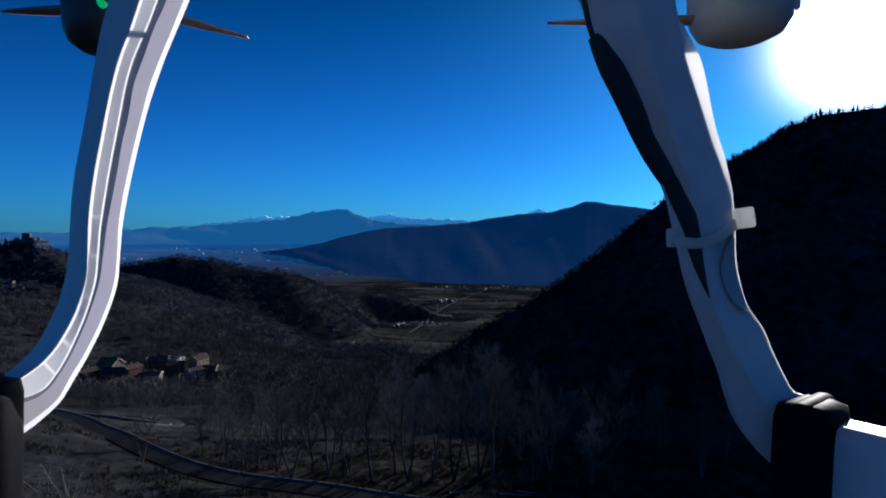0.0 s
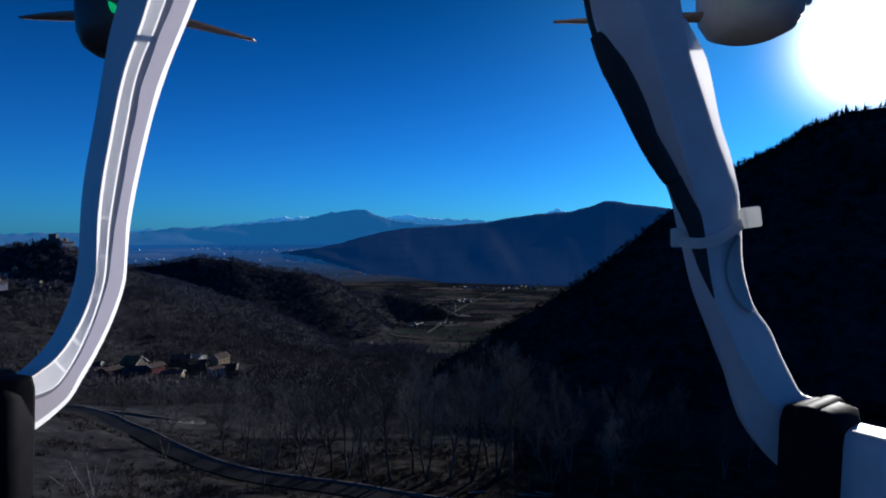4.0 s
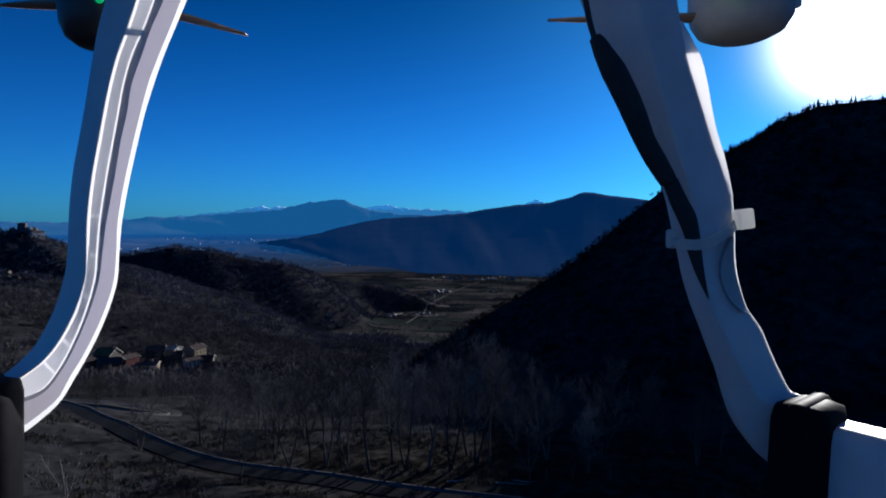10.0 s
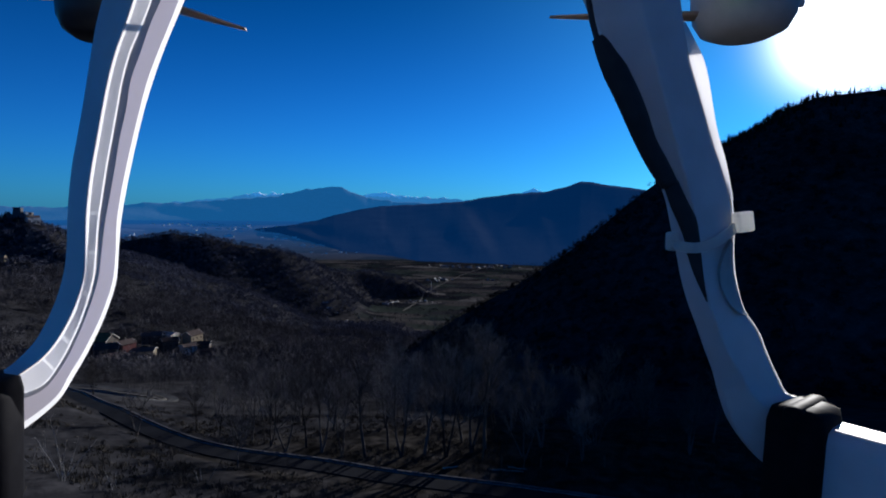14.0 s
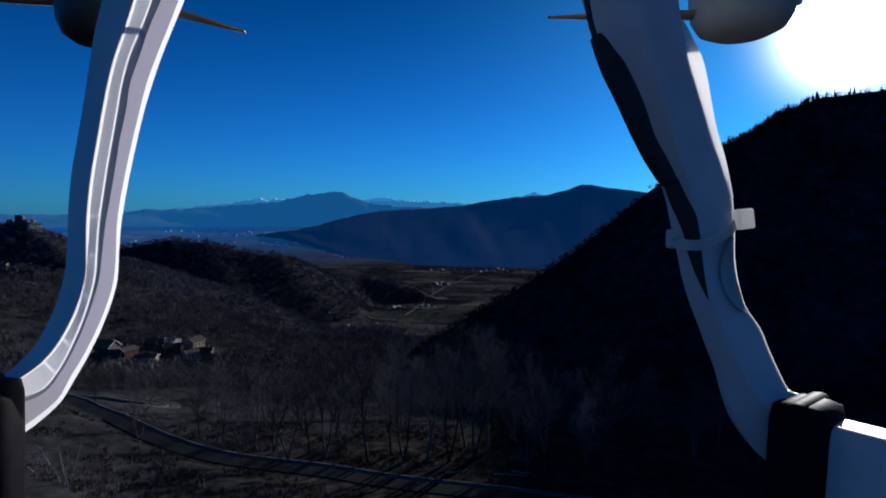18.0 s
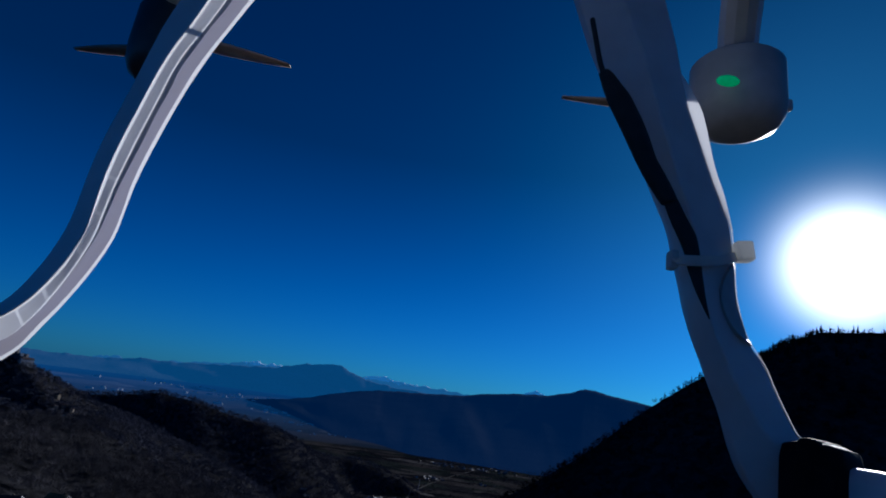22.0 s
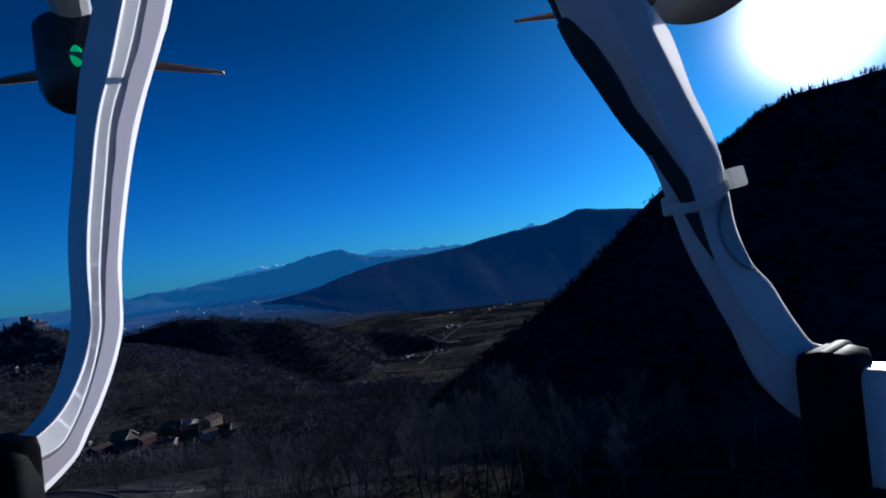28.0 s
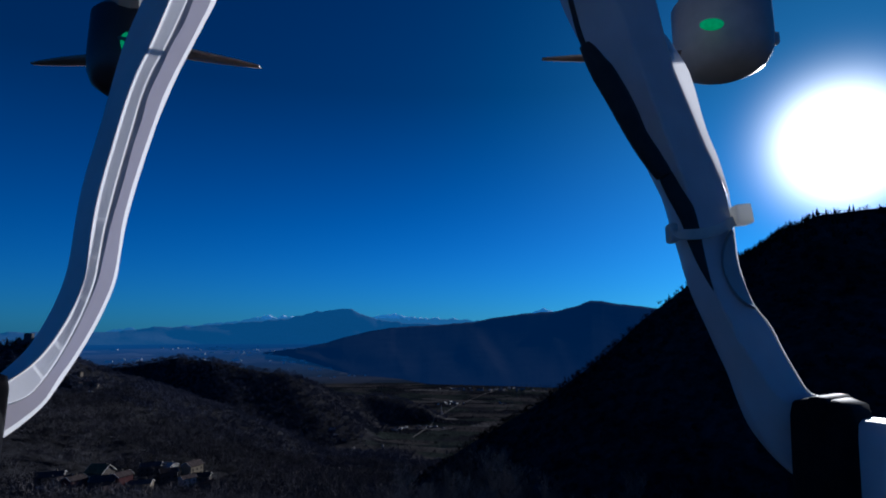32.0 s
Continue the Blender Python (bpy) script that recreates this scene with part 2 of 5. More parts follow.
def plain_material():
    """The far plain: patched fields, haze painted as a blue glow that grows with distance."""
    m = backdrop_material("haze_glow_plain", (0.055, 0.05, 0.045), (0.006, 0.048, 0.155), 1.0)
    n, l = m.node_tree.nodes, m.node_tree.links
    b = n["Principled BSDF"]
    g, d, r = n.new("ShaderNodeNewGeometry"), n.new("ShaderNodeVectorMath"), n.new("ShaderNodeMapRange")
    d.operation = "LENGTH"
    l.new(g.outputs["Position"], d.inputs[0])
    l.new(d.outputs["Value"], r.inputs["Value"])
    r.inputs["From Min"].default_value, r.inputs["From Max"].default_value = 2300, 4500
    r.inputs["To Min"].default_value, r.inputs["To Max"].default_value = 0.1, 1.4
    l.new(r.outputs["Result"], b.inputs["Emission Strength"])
    turn = n.new("ShaderNodeMapping")
    turn.inputs["Rotation"].default_value = (0, 0, radians(17))
    turn.inputs["Scale"].default_value = (0.0045, 0.0085, 0.0)
    l.new(g.outputs["Position"], turn.inputs["Vector"])
    vor = n.new("ShaderNodeTexVoronoi")
    vor.distance = "CHEBYCHEV"
    vor.inputs["Scale"].default_value = 1.0
    l.new(turn.outputs["Vector"], vor.inputs["Vector"])
    fr = n.new("ShaderNodeValToRGB")
    fr.color_ramp.interpolation = "CONSTANT"
    while len(fr.color_ramp.elements) < len(FIELDS):
        fr.color_ramp.elements.new(0.5)
    for e, (p, c) in zip(fr.color_ramp.elements, FIELDS):
        e.position, e.color = p, (*c, 1)
    hue, mx = n.new("ShaderNodeSeparateColor"), n.new("ShaderNodeMix")
    l.new(vor.outputs["Color"], hue.inputs[0])
    l.new(hue.outputs[0], fr.inputs["Fac"])
    mx.data_type = "RGBA"
    mx.inputs["Factor"].default_value = 0.6
    l.new(b.inputs["Base Color"].links[0].from_socket, mx.inputs["A"])
    l.new(fr.outputs["Color"], mx.inputs["B"])
    l.new(mx.outputs["Result"], b.inputs["Base Color"])
    return m


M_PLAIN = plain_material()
# town walls and roofs glow blue for haze and are paled for sun glints
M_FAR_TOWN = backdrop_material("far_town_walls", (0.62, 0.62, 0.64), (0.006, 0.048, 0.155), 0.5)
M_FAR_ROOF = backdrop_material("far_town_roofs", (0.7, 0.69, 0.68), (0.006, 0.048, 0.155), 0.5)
M_ASPHALT = material("worn_asphalt", (0.0095, 0.011, 0.015), (0.018, 0.02, 0.026), 0.92, 0.4, 0.2, 20, gloss=0.02)
M_PALE_ASPHALT = material("pale_asphalt", (0.045, 0.046, 0.05), (0.085, 0.086, 0.09), 0.92, 0.4, 0.2, 20, gloss=0.02)
M_PALE_ROAD = material("pale_gravel", (0.08, 0.077, 0.072), (0.18, 0.17, 0.16), 0.9, 0.2, 0.2, 10)
M_PAINT = material("road_paint", (0.25, 0.25, 0.24), (0.6, 0.59, 0.56), 0.7, 0.8, 0.1, 8)
M_STONE = material("grey_stone", (0.1, 0.095, 0.085), (0.26, 0.24, 0.21), 0.9, 0.6, 0.5, 9)
M_CASTLE = material("dark_castle_stone", (0.055, 0.058, 0.065), (0.14, 0.14, 0.15), 0.92, 0.5, 0.5, 9)
M_BARK = material("grey_bark", (0.033, 0.031, 0.031), (0.115, 0.108, 0.102), 0.95, 1.2, 0.5, 8, per_object=0.5)
M_PALE_BARK = material("pale_bark", (0.16, 0.15, 0.14), (0.4, 0.385, 0.36), 0.9, 1.5, 0.3, 8, per_object=0.3)
M_TWIG = material("bare_twigs", (0.072, 0.066, 0.063), (0.2, 0.186, 0.175), 0.95, 0.25, 0.0, 6, per_object=0.4)
M_WOOD_LEFT = material("bare_woodland", (0.036, 0.036, 0.042), (0.128, 0.122, 0.132), 0.95, 0.014, 0.0, 12, per_tree=0.13, spread=(0.3, 0.72))
# bare woodland again, darker and bluer to put the distance haze into its colour
M_WOOD_FAR = material("haze_tinted_woodland", (0.04, 0.047, 0.07), (0.11, 0.112, 0.145), 0.95, 0.012, 0.0, 12, per_tree=0.08, spread=(0.3, 0.7))
M_THICKET = material("thicket_twigs", (0.043, 0.043, 0.048), (0.145, 0.14, 0.148), 0.95, 0.06, 0.0, 10, per_tree=0.14, spread=(0.3, 0.72))
# woodland colour darkened to stand in for the shade on the backlit hill
M_WOOD_DARK = material("shade_darkened_forest", (0.0045, 0.0048, 0.006), (0.015, 0.015, 0.017), 0.95, 0.02, 0.0, 12, per_tree=0.1)
M_CONIFER = material("conifer_needles", (0.008, 0.013, 0.01), (0.026, 0.036, 0.026), 0.9, 0.3, 0.0, 8, per_object=0.4)
M_GRASS = material("dry_grass", (0.032, 0.029, 0.025), (0.088, 0.079, 0.067), 0.95, 0.5, 0.0, 6)
M_PLASTER = [material("white_plaster", (0.5, 0.48, 0.45), (0.74, 0.72, 0.68), 0.9, 0.5, 0.2, 8, per_object=0.3),
             material("ochre_plaster", (0.2, 0.165, 0.12), (0.32, 0.27, 0.2), 0.9, 0.5, 0.2, 8, per_object=0.3),
             material("red_render", (0.1, 0.045, 0.046), (0.17, 0.08, 0.08), 0.9, 0.5, 0.2, 8),
             material("rubble_wall", (0.06, 0.055, 0.05), (0.17, 0.15, 0.135), 0.95, 0.8, 0.6, 9)]
M_TILES = material("clay_roof_tiles", (0.042, 0.036, 0.036), (0.12, 0.095, 0.09), 0.9, 0.7, 0.4, 9, per_object=0.4)
# roof colour raised to pale, with the sunlight put into it
M_LIT_ROOF = material("pale_sunlit_roof", (0.22, 0.22, 0.215), (0.4, 0.4, 0.39), 0.75, 0.5, 0.1, 9)
M_OCHRE_ROOF = material("ochre_slate_roof", (0.13, 0.1, 0.05), (0.26, 0.2, 0.1), 0.9, 0.6, 0.3, 9)
M_GLASS = material("dark_window_glass", (0.01, 0.012, 0.015), (0.03, 0.035, 0.04), 0.15, 0.5, 0.0)
M_SHUTTER = material("brown_shutter_wood", (0.05, 0.03, 0.02), (0.12, 0.075, 0.05), 0.7, 2.0, 0.3)
M_POST = material("weathered_wood", (0.06, 0.05, 0.04), (0.17, 0.14, 0.11), 0.9, 3.0, 0.4)
M_SHELL = material("white_plastic", (0.5, 0.5, 0.53), (0.64, 0.64, 0.67), 0.38, 14.0, 0.04, 9, bump_far=0.0006)


def let_through(m, share, colour):
    """Thin plastic that the light behind it shines through."""
    n, l = m.node_tree.nodes, m.node_tree.links
    tr, mx = n.new("ShaderNodeBsdfTranslucent"), n.new("ShaderNodeMixShader")
    tr.inputs["Color"].default_value = (*colour, 1)
    mx.inputs["Fac"].default_value = share
    l.new(n["Principled BSDF"].outputs[0], mx.inputs[1])
    l.new(tr.outputs[0], mx.inputs[2])
    l.new(mx.outputs[0], n["Material Output"].inputs["Surface"])
    return m


# copies of one plastic: opaque or darker where shaded, see-through where sunlit
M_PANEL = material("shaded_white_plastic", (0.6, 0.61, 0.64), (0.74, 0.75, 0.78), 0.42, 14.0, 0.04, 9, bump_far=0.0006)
M_SHELL_THIN = let_through(material("thin_white_plastic", (0.55, 0.53, 0.57), (0.66, 0.64, 0.68), 0.4, 14.0, 0.04, 9, bump_far=0.0006), 0.27, (0.86, 0.79, 0.88))
M_GROOVE = material("shade_dark_plastic_step", (0.34, 0.33, 0.35), (0.44, 0.43, 0.45), 0.5, 14.0, 0.04, 9, bump_far=0.0006)
let_through(M_SHELL, 0.05, (0.8, 0.76, 0.76))
M_RIM = let_through(material("thin_plastic_rim", (0.78, 0.78, 0.8), (0.88, 0.88, 0.9), 0.35, 14.0, 0.04, 9, bump_far=0.0006), 0.7, (1.0, 0.99, 1.0))
M_WEB = let_through(material("milky_plastic_web", (0.7, 0.7, 0.72), (0.8, 0.8, 0.82), 0.4, 60.0, 0.3, 5, bump_far=0.001), 0.42, (0.95, 0.94, 0.97))
M_RUBBER = material("black_rubber", (0.005, 0.005, 0.007), (0.012, 0.012, 0.015), 0.6, 30.0, 0.2, 9, bump_far=0.0006, gloss=0.04)
M_CABLE = material("black_cable_sleeve", (0.012, 0.012, 0.014), (0.03, 0.03, 0.033), 0.65, 60.0, 0.3, 6, bump_far=0.0006)
M_NYLON = material("milky_nylon", (0.66, 0.66, 0.62), (0.8, 0.8, 0.76), 0.45, 40.0, 0.1, 6, bump_far=0.0004)
let_through(M_NYLON, 0.55, (0.95, 0.95, 0.92))
# pod plastic in two tones: grey lifted for glare, dark copy for shade
M_POD = material("grey_pod_plastic", (0.3, 0.305, 0.31), (0.42, 0.425, 0.43), 0.45, 25.0, 0.1, 9, bump_far=0.0005)
M_POD_DARK = material("shade_dark_pod_plastic", (0.02, 0.02, 0.022), (0.04, 0.04, 0.045), 0.4, 25.0, 0.1, 9, bump_far=0.0005)
M_BLADE = material("brown_blade_plastic", (0.2, 0.14, 0.11), (0.32, 0.24, 0.19), 0.45, 30.0, 0.1, 6, bump_far=0.0004)
M_LED = material("green_lens", (0.01, 0.3, 0.1), (0.03, 0.5, 0.2), 0.2, 200.0, 0.2, 4, bump_far=0.0008)
M_LED.node_tree.nodes["Principled BSDF"].inputs["Emission Color"].default_value = (0.02, 0.9, 0.3, 1)
M_LED.node_tree.nodes["Principled BSDF"].inputs["Emission Strength"].default_value = 0.28


# ---- small builders ----
def mesh_of(name, verts, faces, mat, smooth=False):
    me = bpy.data.meshes.new(name)
    me.from_pydata([tuple(v) for v in verts], [], [tuple(f) for f in faces])
    me.materials.append(mat)
    if smooth:
        me.polygons.foreach_set("use_smooth", [True] * len(me.polygons))
    me.update()
    return me


def mesh_np(name, verts, tris, mat, smooth=False):
    """A mesh from numpy triangles or quads."""
    k = tris.shape[1]
    me = bpy.data.meshes.new(name)
    me.vertices.add(len(verts))
    me.vertices.foreach_set("co", np.asarray(verts, np.float32).ravel())
    me.loops.add(tris.size)
    me.loops.foreach_set("vertex_index", tris.astype(np.int32).ravel())
    me.polygons.add(len(tris))
    me.polygons.foreach_set("loop_start", np.arange(0, tris.size, k, dtype=np.int32))
    me.polygons.foreach_set("loop_total", np.full(len(tris), k, np.int32))
    me.materials.append(mat)
    if smooth:
        me.polygons.foreach_set("use_smooth", np.ones(len(tris), bool))
    me.update()
    me.validate()
    return me


def child(name, me, parent, label="", m=None):
    ob = new(name, me)
    ob.parent = parent
    if m is not None:
        ob.matrix_basis = m
    if label:
        ob["label"] = label
    return ob


def part(name, bm, mat, parent, label="", smooth=False):
    """Links a bmesh as one mesh object under a thing or a part."""
    me = bpy.data.meshes.new(name)
    bm.to_mesh(me)
    bm.free()
    me.materials.append(mat)
    if smooth:
        me.polygons.foreach_set("use_smooth", [True] * len(me.polygons))
    return child(name, me, parent, label)


def box_bm(size, at=(0, 0, 0), bevel=0.0, rz=0.0):
    bm = bmesh.new()
    bmesh.ops.create_cube(bm, size=1.0)
    bmesh.ops.scale(bm, vec=size, verts=bm.verts)
    if bevel:
        bmesh.ops.bevel(bm, geom=bm.edges[:], offset=bevel, segments=2, affect="EDGES", profile=0.6)
    bmesh.ops.rotate(bm, cent=(0, 0, 0), matrix=Matrix.Rotation(rz, 3, "Z"), verts=bm.verts)
    bmesh.ops.translate(bm, vec=at, verts=bm.verts)
    return bm


def lerp_line(points, n):
    """A smooth (Catmull-Rom) line through the points, n steps a span."""
    p = [Vector(q) for q in points]
    p = [p[0] * 2 - p[1]] + p + [p[-1] * 2 - p[-2]]
    res = []
    for i in range(1, len(p) - 2):
        a, b, c, d = p[i - 1:i + 3]
        for k in range(n):
            t = k / n
            res.append(0.5 * (2 * b + (c - a) * t + (2 * a - 5 * b + 4 * c - d) * t * t + (3 * b - a - 3 * c + d) * t ** 3))
    res.append(p[-2])
    return res


# ---- the land ----
def hash2(ix, iy, seed):
    h = np.sin(ix * 127.1 + iy * 311.7 + seed * 74.7) * 43758.5453
    return h - np.floor(h)


def value_noise(x, y, scale, seed=0):
    x, y = np.asarray(x, float) / scale, np.asarray(y, float) / scale
    ix, iy = np.floor(x), np.floor(y)
    fx, fy = x - ix, y - iy
    fx, fy = fx * fx * (3 - 2 * fx), fy * fy * (3 - 2 * fy)
    a, b = hash2(ix, iy, seed), hash2(ix + 1, iy, seed)
    c, d = hash2(ix, iy + 1, seed), hash2(ix + 1, iy + 1, seed)
    return (a + (b - a) * fx) * (1 - fy) + (c + (d - c) * fx) * fy - 0.5


FLOOR_Y = [-400, 0, 60, 80, 100, 125, 250, 350, 420, 600, 900, 1100, 1300, 2300, 3000, 4200, 5000]
FLOOR_Z = [-10, -31, -33, -33.8, -37, -45, -79, -102, -116, -150, -190, -203, -209, -211, -186, -122, -60]
ROAD_LINE = [(110, 36), (80, 44), (39.5, 56.7), (11.6, 65.7), (-5, 70.2), (-15.2, 73.8), (-28.8, 77.8), (-40.8, 84.8), (-58, 99.2), (-70, 111.4), (-86, 126), (-110, 137)]
# crest lines: points (x, y, z under the camera's level), the flanks' fall, roundness
RIDGES = {
    "dark_hill": ([(48, 790, -192), (74, 850, -188), (100, 880, -172), (125, 850, -138), (145, 790, -110), (163, 740, -88), (180, 690, -66), (190, 640, -52), (197, 560, -30), (200, 490, -9), (204, 420, 39), (214, 400, 53), (232, 385, 66), (244, 375, 71), (420, 310, 90), (700, 200, 102)], 0.74, 10),
    "knob_hill": ([(-900, 900, -50), (-650, 980, -78), (-520, 1000, -62), (-449, 1000, -50), (-400, 1010, -58), (-300, 1060, -84)], 0.7, 14),
    "knob_tail": ([(-300, 1060, -84), (-279, 1100, -92), (-257, 1170, -112), (-229, 1240, -138), (-196, 1300, -149), (-155, 1340, -150), (-109, 1360, -161), (-63, 1370, -177), (-25, 1370, -197), (5, 1365, -215)], 0.85, 12),
    "castle_hill": ([(-760, 760, -48), (-640, 800, -28), (-568, 800, -20), (-540, 790, -30), (-470, 740, -60)], 0.55, 8),
    "left_slope": ([(-400, 100, -16), (-400, 250, -38), (-350, 420, -62)], 0.3, 30),
    "left_slope_far": ([(-350, 420, -62), (-340, 600, -76), (-400, 800, -80), (-560, 950, -78)], 0.5, 30),
    "town_spur": ([(-640, 540, -46), (-540, 585, -52), (-490, 604, -58), (-450, 635, -68)], 0.45, 10),
    "bank": ([(-120, 40, -16), (-84, 66, -22), (-62, 62, -25), (-30, 48, -27), (-10, 20, -26)], 0.3, 3),
}


def ridge_height(x, y, pts, fall, r):
    best = np.full(np.shape(x), -1e9)
    for (x0, y0, z0), (x1, y1, z1) in zip(pts, pts[1:]):
        dx, dy = x1 - x0, y1 - y0
        t = np.clip(((x - x0) * dx + (y - y0) * dy) / (dx * dx + dy * dy), 0, 1)
        d = np.hypot(x - x0 - t * dx, y - y0 - t * dy)
        best = np.maximum(best, z0 + (z1 - z0) * t - fall * (np.sqrt(d * d + r * r) - r))
    return best


def height(x, y):
    """The land's height in the world at x, y (arrays or numbers)."""
    x, y = np.asarray(x, float), np.asarray(y, float)
    z = np.interp(np.where(y < 600, y, np.maximum(y, np.hypot(x * 0.7, y))), FLOOR_Y, FLOOR_Z)
    z = z + np.clip((np.abs(x) - 60) * 0.02, 0, 30) * (y < 5000) * np.clip(1.3 - y / 1000, 0, 1)
    for pts, fall, r in RIDGES.values():
        h = ridge_height(x, y, pts, fall, r)
        k = 9.0 if r > 5 else 1.5
        m = np.maximum(z, h)
        z = m + k * np.exp(-np.abs(z - h) / k) * 0.35
    far = np.clip((np.hypot(x, y) - 95) / 200, 0, 1)
    flat = np.clip((1220 - np.hypot(x, y)) / 450, 0.05, 1)
    z = z + far * flat * (value_noise(x, y, 90, 1) * 14 + value_noise(x, y, 35, 2) * 6) + value_noise(x, y, 9, 3) * 0.5 + value_noise(x, y, 3, 4) * 0.15
    # the road's level bench across the slope
    off = np.full(np.shape(z), 1e9)
    for (x0, y0), (x1, y1) in zip(ROAD_LINE, ROAD_LINE[1:]):
        t = np.clip(((x - x0) * (x1 - x0) + (y - y0) * (y1 - y0)) / ((x1 - x0) ** 2 + (y1 - y0) ** 2), 0, 1)
        off = np.minimum(off, np.hypot(x - x0 - t * (x1 - x0), y - y0 - t * (y1 - y0)))
    w = np.clip(1 - (off - 2.0) / 4.0, 0, 1)
    w = w * w * (3 - 2 * w)
    z = z * (1 - w) + w * (np.interp(y, [30, 60, 95, 110, 135], [-31.5, -33.2, -34.2, -36.5, -42]))
    return z + EYE_Z


def on_ground(x, y, up=0.0):
    return Vector((x, y, float(height(x, y)) + up))


def land_sheet(name, radii, mat, label):
    az = np.concatenate([np.arange(-180, -52, 3.0), np.arange(-52, 52, 0.2), np.arange(52, 180, 3.0)])
    rad = radii
    a, r = np.meshgrid(np.radians(az), rad, indexing="ij")
    x, y = r * np.sin(a), r * np.cos(a)
    v = np.stack([x, y, height(x, y)], -1).reshape(-1, 3)
    na, nr = len(az), len(rad)
    i, j = np.meshgrid(np.arange(na), np.arange(nr - 1), indexing="ij")
    i2 = (i + 1) % na
    q = np.stack([i * nr + j, i2 * nr + j, i2 * nr + j + 1, i * nr + j + 1], -1).reshape(-1, 4)[:, ::-1]
    return tagged(new(name, mesh_np(name, v, q, mat, True)), label, "ground", kind="structure")


land_sheet("ground", np.concatenate([[0.0005, 2.0], np.geomspace(6, 40, 14), np.geomspace(43, 2300, 250)]), M_GROUND, "brown winter hillsides, dry meadow and patched valley fields")
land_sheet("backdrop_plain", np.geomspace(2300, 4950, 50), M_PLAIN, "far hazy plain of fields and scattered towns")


def range_backdrop(name, crest, near, far, foot, mat, label, seed, rough, spur, spurs=()):
    """A far range shaped to fit the camera's view: crest gives bearing and rise in degrees, foot the rise of its base.
    """
    a = np.arange(crest[0][0], crest[-1][0] + 0.01, 0.12)
    up = np.interp(a, [c[0] for c in crest], [c[1] for c in crest])
    jag = rough * (value_noise(a * 10, a * 0, 6, seed) + 0.5 * value_noise(a * 10, a * 0, 2.3, seed + 1))
    low = np.interp(a, [f[0] for f in foot], [f[1] for f in foot])
    rows = 26
    # the base lies where the sight line to its foot meets the plain
    ahead = np.arange(1700.0, 4200.0, 0.5)
    plain = np.interp(ahead, FLOOR_Y, FLOOR_Z)
    if near < 4000:
        near = np.array([ahead[np.argmax(np.tan(np.radians(e)) * ahead <= plain)] for e in low])
        far = np.maximum(np.interp(a, [-17.2, -9, -5], [3200, 3900, far]), near + 100)
    verts = []
    for k in range(rows + 3):
        t = min(k / rows, 1.0)
        wave = value_noise(a * 40 + t * 190, a * 12 + t * 150, 150, seed + 2) + 0.22 * value_noise(a * 40 - t * 60, a * 9 + t * 130, 60, seed + 3)
        for top, foot_at, reach in spurs:
            off = a - (foot_at + (top - foot_at) * t)
            wave = wave - reach * np.exp(-(off / np.where(off > 0, 0.8, 3.2)) ** 2)
        r = near + (far - near) * t + wave * spur * math.sin(math.pi * t)
        el = low + (up - low) * t ** 0.9 + jag * t ** 8
        z = np.tan(np.radians(el)) * r
        if k > rows:
            r, z = r + (k - rows) * 30, z - (k - rows) * 60
        verts.append(np.stack([r * np.sin(np.radians(a)), r * np.cos(np.radians(a)), z + EYE_Z], -1))
    v = np.concatenate(verts)
    n = len(a)
    i, j = np.meshgrid(np.arange(rows + 2), np.arange(n - 1), indexing="ij")
    q = np.stack([i * n + j, i * n + j + 1, (i + 1) * n + j + 1, (i + 1) * n + j], -1).reshape(-1, 4)
    return tagged(new(name, mesh_np(name, v, q, mat, True)), label, "mountain range", kind="structure")


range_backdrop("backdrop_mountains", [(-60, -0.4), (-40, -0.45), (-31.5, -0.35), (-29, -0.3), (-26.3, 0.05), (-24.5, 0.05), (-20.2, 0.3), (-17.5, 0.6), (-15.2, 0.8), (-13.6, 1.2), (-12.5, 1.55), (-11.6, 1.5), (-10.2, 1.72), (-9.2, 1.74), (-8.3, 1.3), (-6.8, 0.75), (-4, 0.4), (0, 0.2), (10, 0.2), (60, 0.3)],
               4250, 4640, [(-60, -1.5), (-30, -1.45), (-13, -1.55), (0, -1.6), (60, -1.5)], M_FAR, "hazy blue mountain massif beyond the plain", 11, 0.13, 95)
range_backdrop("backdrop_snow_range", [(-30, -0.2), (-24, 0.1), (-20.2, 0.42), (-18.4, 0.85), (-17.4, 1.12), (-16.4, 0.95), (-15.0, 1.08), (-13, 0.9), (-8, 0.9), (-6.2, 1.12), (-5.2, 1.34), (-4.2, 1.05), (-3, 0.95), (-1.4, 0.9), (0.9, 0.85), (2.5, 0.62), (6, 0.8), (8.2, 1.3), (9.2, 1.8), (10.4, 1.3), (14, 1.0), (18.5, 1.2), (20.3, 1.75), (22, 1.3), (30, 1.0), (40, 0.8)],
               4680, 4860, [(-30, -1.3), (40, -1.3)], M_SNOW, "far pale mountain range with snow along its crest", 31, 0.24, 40)
